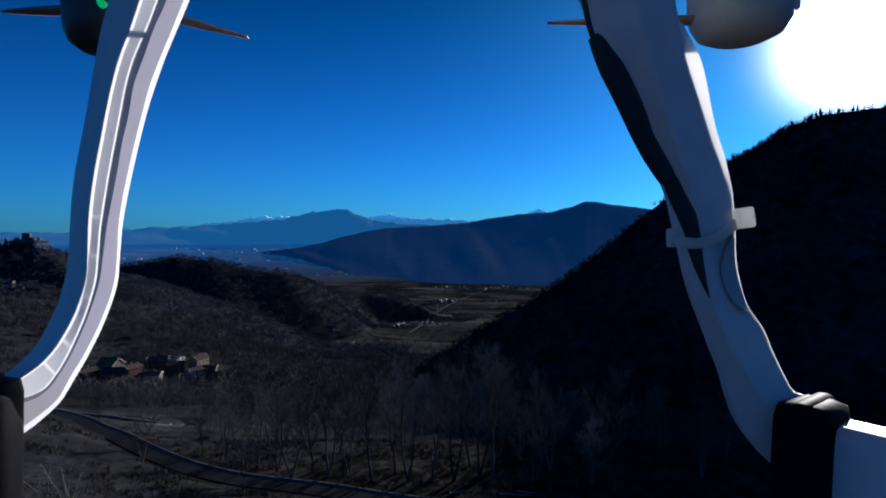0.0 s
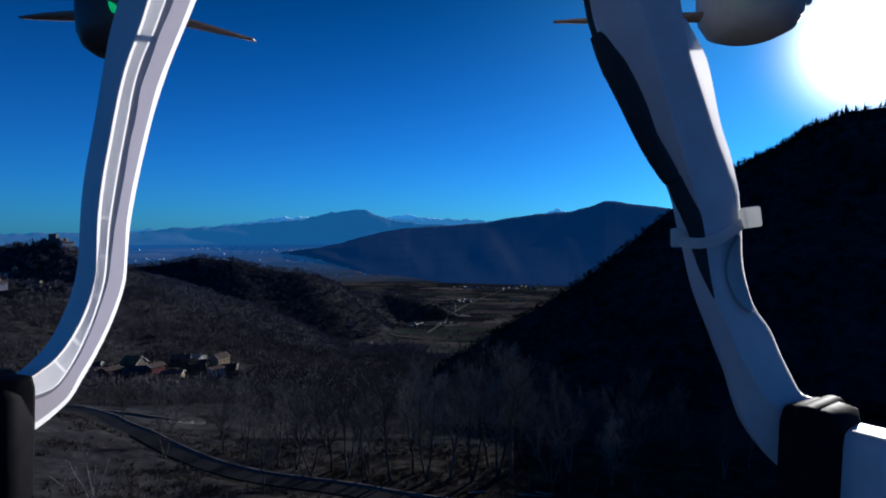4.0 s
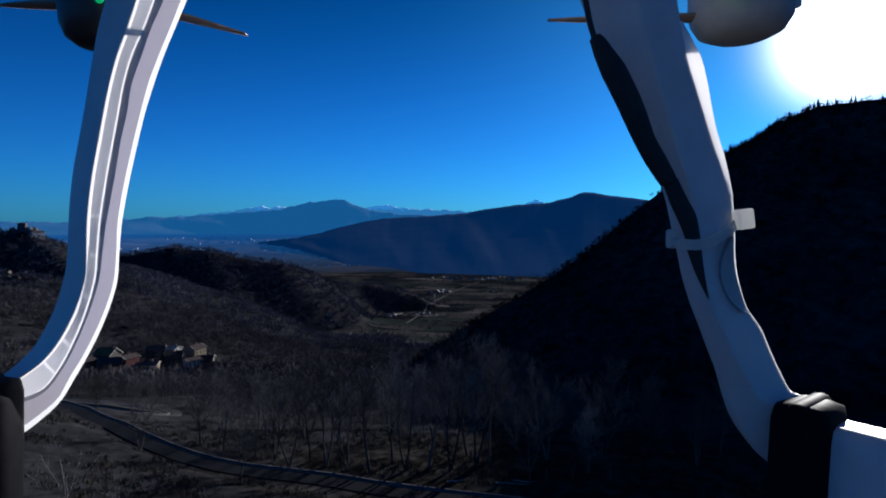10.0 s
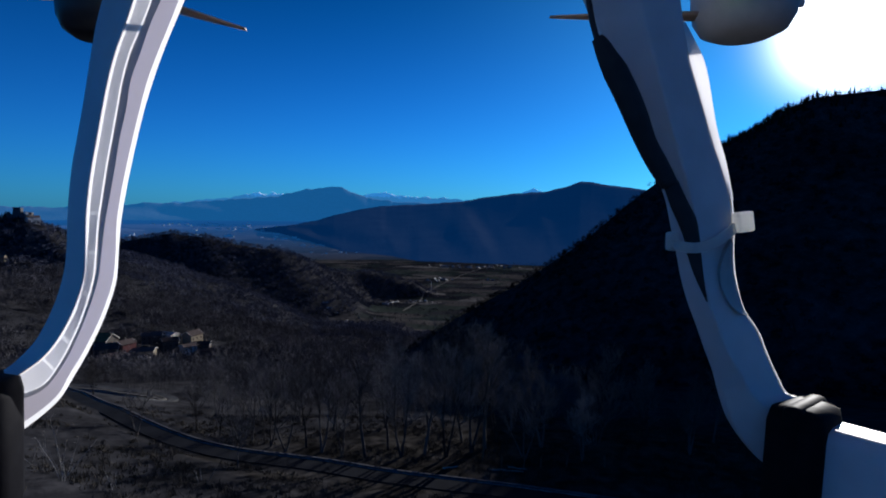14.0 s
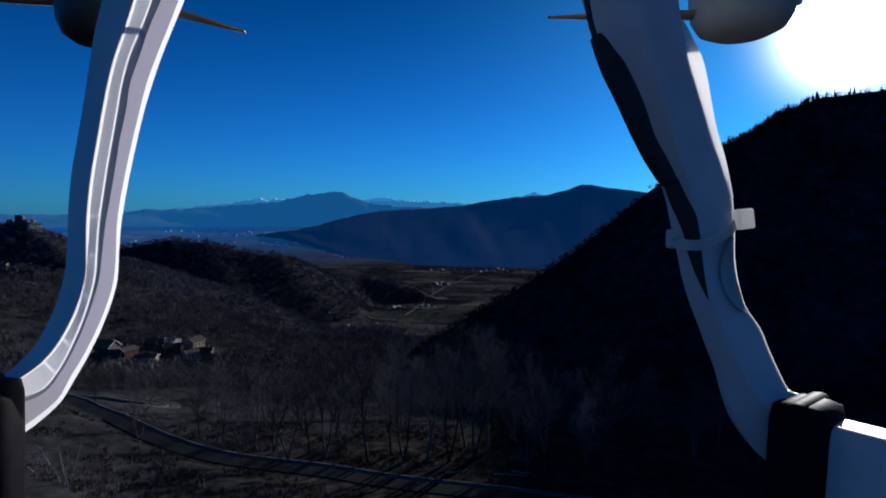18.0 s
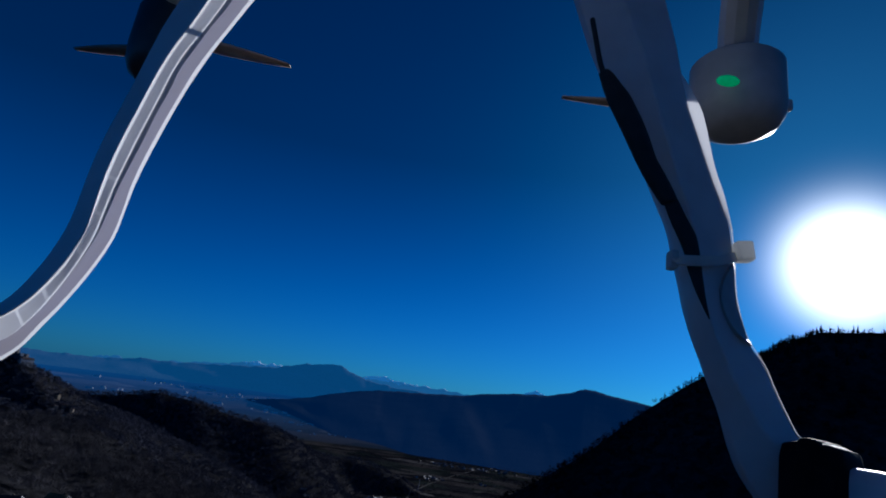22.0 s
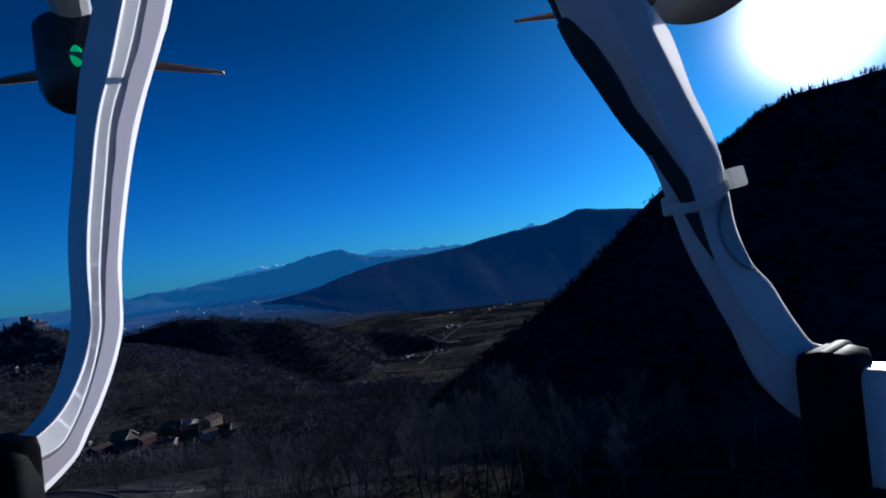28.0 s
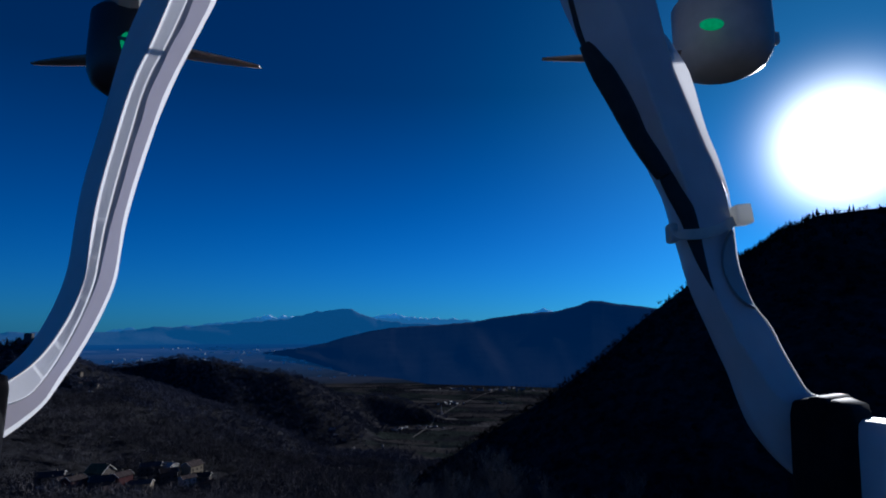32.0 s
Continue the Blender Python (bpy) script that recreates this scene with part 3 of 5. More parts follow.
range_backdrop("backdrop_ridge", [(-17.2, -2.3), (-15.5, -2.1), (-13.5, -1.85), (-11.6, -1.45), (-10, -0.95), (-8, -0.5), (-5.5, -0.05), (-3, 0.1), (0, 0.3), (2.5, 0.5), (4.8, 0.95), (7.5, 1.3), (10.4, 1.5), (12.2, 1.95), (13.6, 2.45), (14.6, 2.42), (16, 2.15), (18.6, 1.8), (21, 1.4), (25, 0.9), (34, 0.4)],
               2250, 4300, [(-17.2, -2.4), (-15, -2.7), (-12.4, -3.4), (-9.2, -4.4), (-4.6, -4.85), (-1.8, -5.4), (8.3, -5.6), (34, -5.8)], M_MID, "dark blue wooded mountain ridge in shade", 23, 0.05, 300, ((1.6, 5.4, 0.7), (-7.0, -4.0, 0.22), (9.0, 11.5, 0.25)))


# ---- roads ----
def strip_mesh(name, line, offset0, offset1, up, mat, thick=0.0):
    """A band along a line on the land between two side offsets."""
    pts = lerp_line([(*p, 0) for p in line], 10)
    v, f = [], []
    for i, p in enumerate(pts):
        d = (pts[min(i + 1, len(pts) - 1)] - pts[max(i - 1, 0)]).normalized()
        s = Vector((d.y, -d.x, 0))
        mid = float(height(p.x, p.y))
        for k, o in enumerate((offset0, offset1)):
            q = p + s * o
            z = max(mid, float(height(q.x, q.y)) - 0.3) + up
            v.append((q.x, q.y, z))
            if thick:
                v.append((q.x, q.y, z - thick))
        n = 4 if thick else 2
        if i:
            a, b = (i - 1) * n, i * n
            if thick:
                f += [(a, a + 2, b + 2, b), (a, b, b + 1, a + 1), (a + 2, a + 3, b + 3, b + 2)]
            else:
                f.append((a, a + 1, b + 1, b))
    return mesh_of(name, v, f, mat)


MAIN_ROAD = ROAD_LINE
HAIRPIN = [(-102, 142), (-86, 128), (-74, 117.5), (-64, 112), (-57.5, 110.6), (-53.6, 113.4), (-54, 118.6), (-58.5, 121.4), (-67, 123), (-80, 131), (-96, 141)][::-1]
for nm, line, w in (("road_main", MAIN_ROAD, 1.5), ("road_hairpin", HAIRPIN, 1.05)):
    road = new(nm, strip_mesh(nm, line, -w, w, 0.14, M_ASPHALT if nm == "road_main" else M_PALE_ASPHALT, 0.4))
    tagged(road, "narrow grey asphalt mountain road with worn edges", "road", kind="structure")
    child("edge_line", strip_mesh("edge_line", line, w - 0.24, w - 0.12, 0.146, M_PAINT), road, "faded white painted edge line")
    if nm == "road_main":
        child("kerb", strip_mesh("kerb", line, w + 0.1, w + 0.4, 0.3, M_CASTLE, 0.9), road, "low dark stone kerb")
    else:
        child("parapet", strip_mesh("parapet", line, w + 0.05, w + 0.4, 0.4, M_PALE_ROAD, 0.8), road, "low pale stone parapet round the bend")


def ribbon(name, line, w, label):
    return tagged(new(name, strip_mesh(name, line, -w, w, 0.8, M_PALE_ROAD, 1.0)), label, "road", kind="structure")


ribbon("road_valley", [(-66, 1136), (-54, 1200), (-37, 1287), (-21, 1420), (22, 1610), (96, 1845), (177, 2068)], 1.2, "pale straight valley road between fields")
ribbon("track_slope", [(-375, 655), (-342, 640), (-310, 650), (-285, 640)], 0.6, "pale dirt track across the wooded slope")
ribbon("track_town", [(-505, 728), (-490, 742), (-470, 752), (-435, 752), (-400, 730)], 0.9, "pale lane below the hilltop town")


# ---- trees ----
class Rods:
    """Gathers tapered rods and flat twigs for one mesh."""

    def __init__(self):
        self.v, self.f = [], []

    def rod(self, a, b, r0, r1, sides=5):
        d = (b - a)
        if d.length < 1e-6:
            return
        q = d.to_track_quat("Z", "Y")
        n = len(self.v)
        for p, r in ((a, r0), (b, r1)):
            for k in range(sides):
                t = 2 * math.pi * k / sides
                self.v.append(p + q @ Vector((r * math.cos(t), r * math.sin(t), 0)))
        for k in range(sides):
            m = (k + 1) % sides
            self.f.append((n + k, n + m, n + sides + m, n + sides + k))

    def twig(self, a, b, w):
        d = (b - a).normalized()
        s = d.cross(Vector((random.uniform(-1, 1), random.uniform(-1, 1), random.uniform(-0.5, 0.5)))).normalized() * w
        n = len(self.v)
        self.v += [a - s, a + s, b]
        self.f.append((n, n + 1, n + 2))


def grow(rods, twigs, p, d, length, r, level, top):
    steps = 3
    for s in range(steps):
        bend = Vector((random.gauss(0, 0.13), random.gauss(0, 0.13), random.gauss(0.05, 0.08)))
        d = (d + bend).normalized()
        q = p + d * (length / steps)
        r2 = r * 0.8
        if level < 3:
            rods.rod(p, q, r, r2, 6 if level == 0 else 4 if level == 1 else 3)
        else:
            twigs.twig(p, q, max(r, 0.018))
        if level < top and (level > 0 or s > 0):
            for _ in range(2 if level < 2 else 3):
                side = Vector((random.gauss(0, 1), random.gauss(0, 1), random.uniform(0.0, 0.7))).normalized()
                nd = (d * random.uniform(0.8, 1.2) + side * random.uniform(0.4, 0.75) + Vector((0, 0, 0.15))).normalized()
                grow(rods, twigs, q, nd, length * random.uniform(0.42, 0.66), r2 * 0.55, level + 1, top)
        p, r = q, r2
    if level < top:
        for _ in range(2):
            nd = (d + Vector((random.gauss(0, 0.4), random.gauss(0, 0.4), 0.2))).normalized()
            grow(rods, twigs, p, nd, length * 0.55, r * 0.7, level + 1, top)


def bare_tree(seed, h, forks=1, top=3):
    """A leafless tree: trunk and limbs, and a crown of twigs."""
    random.seed(seed)
    limbs, twigs, trunk = Rods(), Rods(), Rods()
    for k in range(forks):
        lean = Vector((random.gauss(0, 0.12) + (k - (forks - 1) / 2) * 0.3, random.gauss(0, 0.12), 1)).normalized()
        r0 = h * 0.019 / forks ** 0.4
        p, d, r = Vector((0, 0, -0.4)), lean, r0
        for s in range(7):
            d = (d + Vector((random.gauss(0, 0.06), random.gauss(0, 0.06), 0.06))).normalized()
            q = p + d * h * 0.12
            trunk.rod(p, q, r, r * 0.84, 7)
            if s >= 2:
                for _ in range(2 if s < 5 else 3):
                    side = Vector((random.gauss(0, 1), random.gauss(0, 1), random.uniform(0.2, 0.9))).normalized()
                    grow(limbs, twigs, q, (d * 0.7 + side).normalized(), h * random.uniform(0.15, 0.27), r * 0.45, 1, top)
            p, r = q, r * 0.84
        grow(limbs, twigs, p, d, h * 0.16, r * 0.8, 1, top)
    ob = new("bare_tree")
    child("trunk", mesh_of("trunk", trunk.v, trunk.f, M_BARK, True), ob)
    tagged(child("branchwork", mesh_of("branchwork", limbs.v, limbs.f, M_BARK), ob), kind="stuff")
    tagged(child("crown", mesh_of("crown", twigs.v, twigs.f, M_TWIG), ob, "leafless crown of fine grey twigs"), kind="stuff")
    return tagged(ob, "leafless grey broadleaf tree on dry grass beside the road", "tree", "bare trees by the road")


PATTERNS = [bare_tree(31, 12, 1), bare_tree(32, 14, 2), bare_tree(33, 11, 2), bare_tree(34, 15, 1), bare_tree(35, 8, 3)]
random.seed(5)
ROADSIDE = [(-43.5, 84, 2, .6), (-36, 87, 2, .55), (-31.5, 84, 0, .6), (-28.5, 83, 2, .6), (-26, 81.5, 0, .7), (-23, 80, 1, .62), (-20.5, 78.5, 2, 1.0), (-18, 80, 0, .8), (-15.5, 78, 1, .9), (-12.5, 77, 2, .85),
            (-9.3, 76.5, 3, .9), (-6.5, 79, 0, .95), (-4.5, 77, 1, 1.0), (-1.5, 78, 3, .95), (1.5, 77.5, 1, .95), (5, 79, 1, 1.12), (7, 80.5, 3, 1.0), (4, 84, 1, 1.1), (9, 84, 1, 1.05),
            (12, 77, 4, 1.1), (15, 81, 2, 1.1), (19.5, 76, 4, 1.0), (23, 81, 4, 1.2), (30, 82, 4, 1.3), (35, 78, 4, 1.1), (41, 84, 2, .9),
            (-38, 100, 1, .65), (-29, 97, 3, .65), (-22, 94, 1, .7), (-16, 90, 3, .75), (-8, 92, 1, .75), (-1, 91, 3, .75), (-64, 108, 4, .8), (-24.5, 71, 0, .5), (12, 91, 3, .8), (26, 92, 1, .85)]
used = set()
for x, y, kind, size in ROADSIDE:
    m = Matrix.Translation(on_ground(x, y)) @ Matrix.Rotation(random.uniform(0, 6.3), 4, "Z") @ Matrix.Diagonal((size, size, size, 1))
    if kind not in used:
        used.add(kind)
        PATTERNS[kind].matrix_basis = m
    else:
        c = copy_thing(PATTERNS[kind], Matrix.Identity(4))
        c.matrix_basis = m


# ---- woods, too many to count ----
def wood_template(seed, h, n, w):
    """A light bare tree: stem and upswept sprays."""
    rg = np.random.default_rng(seed)
    v, t = [], []

    def tri(a, b, ww):
        d = np.array(b) - np.array(a)
        s = np.cross(d, rg.normal(size=3))
        s = s / (np.linalg.norm(s) + 1e-9) * ww
        k = len(v)
        v.extend([np.array(a) - s, np.array(a) + s, np.array(b)])
        t.append((k, k + 1, k + 2))
    tri((0, 0, -1), (rg.normal(0, .06) * h, rg.normal(0, .06) * h, h * 0.9), h * 0.011)
    for _ in range(n):
        z = h * rg.uniform(0.25, 0.9)
        a = rg.uniform(0, 6.28)
        l = h * rg.uniform(0.12, 0.34) * (1.25 - z / h)
        r0 = rg.uniform(0, 0.5) * l
        tri((r0 * math.cos(a), r0 * math.sin(a), z), (1.4 * l * math.cos(a + rg.normal(0, .4)), 1.4 * l * math.sin(a + rg.normal(0, .4)), z + l * rg.uniform(0.2, 1.2)), w)
    return np.array(v), np.array(t)


def crown_template(seed, h, n, w, stem=True, foot=0.45, top=0.75):
    """A bare tree seen from afar: stem and a round, gappy crown of sprays."""
    rg = np.random.default_rng(seed)
    v, t = [], []
    lobes = [(rg.normal(0, 0.13, 2) * h, h * rg.uniform(foot, top), h * rg.uniform(0.14, 0.24)) for _ in range(4)]

    def tri(a, d, ww):
        s = np.cross(d, rg.normal(size=3))
        s = s / (np.linalg.norm(s) + 1e-9) * ww
        k = len(v)
        v.extend([a - s, a + s, a + d])
        t.append((k, k + 1, k + 2))
    if stem:
        tri(np.array([0, 0, -1.0]), np.array([rg.normal(0, .05) * h, rg.normal(0, .05) * h, h * 0.85]), h * 0.005)
    for k in range(n):
        c, z, r = lobes[k % 4]
        d = rg.normal(size=3)
        d = d / np.linalg.norm(d)
        d[2] = d[2] * 0.9 + 0.15
        p = np.array([c[0], c[1], z]) + d * r * rg.uniform(0.3, 0.9)
        tri(p, (d + rg.normal(0, 0.45, 3) + np.array([0, 0, 0.35])) * h * rg.uniform(0.06, 0.14), w)
    return np.array(v), np.array(t)


def fir_template(seed, h):
    """A ragged conifer: one skirted surface of drooping tiers."""
    rg = np.random.default_rng(seed)
    v, t, n = [], [], 9
    prof = [(0.02, -0.06), (0.02, 0.1)]
    for k in range(6):
        r = 0.165 * (1 - k / 6.5)
        prof += [(r, 0.1 + 0.135 * k), (r * 0.45, 0.1 + 0.135 * (k + 1))]
    for r, z in prof:
        for i in range(n):
            q = h * r * (rg.uniform(0.55, 1.3) if r > 0.05 else 1.0)
            a = 6.283 * i / n + rg.normal(0, 0.12)
            v.append((q * math.cos(a), q * math.sin(a), h * z - (0.03 * h * rg.uniform(0, 1) if r > 0.05 else 0)))
    for k in range(len(prof) - 1):
        for i in range(n):
            a, b2 = k * n + i, k * n + (i + 1) % n
            t += [(a, b2, b2 + n), (a, b2 + n, a + n)]
    v.append((0, 0, h))
    m = (len(prof) - 1) * n
    t += [(m + i, m + (i + 1) % n, len(v) - 1) for i in range(n)]
    return np.array(v), np.array(t)


def scatter(name, templates, xy, mat, label, seed, low=0.7, high=1.25, category="woodland", kind="stuff"):
    rg = np.random.default_rng(seed)
    vs, ts, tones, n = [], [], [], 0
    z = height(xy[:, 0], xy[:, 1])
    pick = rg.integers(0, len(templates), len(xy))
    for k, (tv, tt) in enumerate(templates):
        idx = np.nonzero(pick == k)[0]
        if not len(idx):
            continue
        s, a = rg.uniform(low, high, len(idx)), rg.uniform(0, 6.28, len(idx))
        c, sn = np.cos(a)[:, None], np.sin(a)[:, None]
        px = (tv[None, :, 0] * c - tv[None, :, 1] * sn) * s[:, None] + xy[idx, 0][:, None]
        py = (tv[None, :, 0] * sn + tv[None, :, 1] * c) * s[:, None] + xy[idx, 1][:, None]
        pz = tv[None, :, 2] * s[:, None] + z[idx][:, None]
        vs.append(np.stack([px, py, pz], -1).reshape(-1, 3))
        ts.append((tt[None] + (np.arange(len(idx)) * len(tv))[:, None, None] + n).reshape(-1, 3))
        tones.append(np.repeat(rg.normal(0, 0.5, len(idx)), len(tv)))
        n += len(idx) * len(tv)
    me = mesh_np(name, np.concatenate(vs), np.concatenate(ts), mat)
    me.attributes.new("tone", "FLOAT", "POINT").data.foreach_set("value", np.concatenate(tones).astype(np.float32))
    return tagged(new(name, me), label, category, kind=kind)


def spots(n, x0, x1, y0, y1, seed, keep):
    rg = np.random.default_rng(seed)
    p = np.stack([rg.uniform(x0, x1, n), rg.uniform(y0, y1, n)], -1)
    return p[keep(p[:, 0], p[:, 1])]


def ridge_at(name, x, y):
    pts, fall, r = RIDGES[name]
    return ridge_height(x, y, pts, fall, r)


def in_view(x, y):
    return (np.abs(x) < y * 0.98 + 12)


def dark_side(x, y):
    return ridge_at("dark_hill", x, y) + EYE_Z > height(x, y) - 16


def off_road(x, y):
    ok = np.ones(len(x), bool)
    for line in (MAIN_ROAD, HAIRPIN):
        for (x0, y0), (x1, y1) in zip(line, line[1:]):
            t = np.clip(((x - x0) * (x1 - x0) + (y - y0) * (y1 - y0)) / ((x1 - x0) ** 2 + (y1 - y0) ** 2), 0, 1)
            ok &= np.hypot(x - x0 - t * (x1 - x0), y - y0 - t * (y1 - y0)) > 5.5
    return ok


def off_verge(x, y):
    ok = np.ones(len(x), bool)
    for line in (MAIN_ROAD, HAIRPIN):
        for (x0, y0), (x1, y1) in zip(line, line[1:]):
            t = np.clip(((x - x0) * (x1 - x0) + (y - y0) * (y1 - y0)) / ((x1 - x0) ** 2 + (y1 - y0) ** 2), 0, 1)
            ok &= np.hypot(x - x0 - t * (x1 - x0), y - y0 - t * (y1 - y0)) > 2.7
    return ok


HAMLET = (-188, 360)


def bend(x, y):
    """Keeps the line of sight to the road's bend open."""
    return ~((np.abs(x / y + 0.52) < 0.08) & (y < 121))


def clearing(x, y):
    return (np.hypot((x - HAMLET[0] + 4) / 36, (y - HAMLET[1]) / 30) > 1) & (np.hypot((x + 172) / 24, (y - 398) / 22) > 1) & ~((x / y < -0.4) & (x / y > -0.63) & (y > 280) & (y < 350)) & ~((x / y < -0.38) & (x / y > -0.48) & (y > 340) & (y < 400))


near_sticks = [crown_template(s, 9, 170, 0.04) for s in (1, 2, 3, 12)]
mid_sticks = [crown_template(s, 12, 84, 0.17) for s in (4, 5, 6, 13, 15, 16)]
low_sticks = [crown_template(s, 9, 34, 0.2, False, 0.1, 0.5) for s in (17, 18, 19)]
far_sticks = [crown_template(s, 11, 36, 0.5, False, 0.08, 0.55) for s in (7, 8, 9, 14, 20)]
firs = [fir_template(s, 10) for s in (1, 2, 3)]
scatter("thicket", near_sticks, spots(2500, -150, 90, 86, 215, 41, lambda x, y: in_view(x, y) & off_road(x, y) & (y > 93 - 0.12 * x + 14 * value_noise(x, y, 11, 7) + 0.35 * np.maximum(0, -x - 20)) & (x < 25 + (y - 100) * 0.25) & bend(x, y)), M_THICKET, "dense leafless thicket of grey young trees below the meadow", 1, 0.45, 1.0)
scatter("woodland_slope", mid_sticks, spots(7600, -420, 40, 195, 660, 42, lambda x, y: in_view(x, y) & clearing(x, y) & ~dark_side(x, y) & (value_noise(x, y, 60, 21) + 0.6 * value_noise(x, y, 22, 22) > -0.28)), M_WOOD_LEFT, "brown leafless woodland on the sunlit slope", 2, 0.55, 1.15)
scatter("undergrowth_slope", low_sticks, spots(5200, -420, 40, 195, 660, 46, lambda x, y: in_view(x, y) & clearing(x, y) & ~dark_side(x, y)), M_WOOD_LEFT, "low brown scrub between the leafless trees", 12, 0.3, 0.6, "scrub")
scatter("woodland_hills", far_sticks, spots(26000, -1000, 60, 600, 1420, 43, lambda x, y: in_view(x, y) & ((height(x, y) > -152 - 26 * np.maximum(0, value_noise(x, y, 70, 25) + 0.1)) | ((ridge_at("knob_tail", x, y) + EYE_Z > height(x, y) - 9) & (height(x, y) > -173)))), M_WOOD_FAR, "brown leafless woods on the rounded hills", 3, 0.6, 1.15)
scatter("forest_dark_hill", far_sticks, spots(15000, -30, 560, 110, 1010, 44, lambda x, y: in_view(x, y) & dark_side(x, y)), M_WOOD_DARK, "dense forest coloured dark for the shaded hillside", 4, 0.3, 0.62)
scatter("hamlet_trees", mid_sticks, spots(150, -240, -140, 318, 420, 47, lambda x, y: ~clearing(x, y)), M_WOOD_LEFT, "leafless trees between the hamlet houses", 13, 0.35, 0.75)
rg = np.random.default_rng(8)


def crest_spots(name, a, b, n, spread):
    pts = lerp_line(RIDGES[name][0][a:b], 40)
    return np.array([(p.x + rg.normal(0, spread), p.y + rg.normal(0, spread)) for p in (pts[rg.integers(0, len(pts))] for _ in range(n))])


CONIFER = new("conifer", mesh_np("conifer", *[fir_template(21, 11)[k] for k in (0, 1)], M_CONIFER))
tagged(CONIFER, "dark narrow conifer on the hill's crest", "tree", "conifers along the dark crest")
crest = crest_spots("dark_hill", 7, 15, 190, 5)
for k, (x, y) in enumerate(crest):
    s = random.choice((0.2, 0.25, 0.3, 0.34, 0.4, 0.5))
    m = Matrix.Translation(on_ground(x, y, -0.4)) @ Matrix.Rotation(random.uniform(0, 6), 4, "Z") @ Matrix.Diagonal((s, s, s * random.uniform(0.85, 1.2), 1))
    if k == 0:
        CONIFER.matrix_basis = m
    else:
        c = copy_thing(CONIFER, Matrix.Identity(4))
        c.matrix_basis = m
scatter("conifers_crest_band", firs, crest_spots("dark_hill", 3, 16, 1100, 18), M_CONIFER, "scattered dark conifers below the crest", 6, 0.25, 0.55, "conifers")


def tuft_template(seed):
    rg = np.random.default_rng(seed)
    v, t = [], []
    for k in range(9):
        a, l = rg.uniform(0, 6.28), rg.uniform(0.25, 0.6)
        x, y, k0 = rg.normal(0, 0.22), rg.normal(0, 0.22), len(v)
        c, s = math.cos(a), math.sin(a)
        v += [(x - 0.05 * s, y + 0.05 * c, -0.1), (x + 0.05 * s, y - 0.05 * c, -0.1), (x + 0.5 * l * c, y + 0.5 * l * s, l)]
        t.append((k0, k0 + 1, k0 + 2))
    return np.array(v), np.array(t)


scatter("dry_grass_tufts", [tuft_template(k) for k in range(4)], spots(9000, -75, 45, 52, 104, 51, lambda x, y: in_view(x, y) & off_verge(x, y) & (value_noise(x, y, 6, 9) + 0.5 * value_noise(x, y, 2, 10) > -0.05)), M_GRASS, "dry brown grass tufts on the bank and meadow", 9, 0.6, 1.3, "grass")
bushy = [wood_template(s, 6, 22, 0.36) for s in (11, 12, 13)]
scatter("hedges_valley", bushy, spots(30000, -330, 420, 880, 2250, 52, lambda x, y: in_view(x, y) & (height(x, y) < -150) & (np.abs((x * 0.4 + y) % 95 - 47) > 40.5 - 8 * value_noise(x, y, 60, 4)) & (value_noise(x, y, 130, 5) > -0.25)), M_WOOD_LEFT, "dark hedges and tree rows between valley fields", 10, 0.5, 1.2, "hedge")


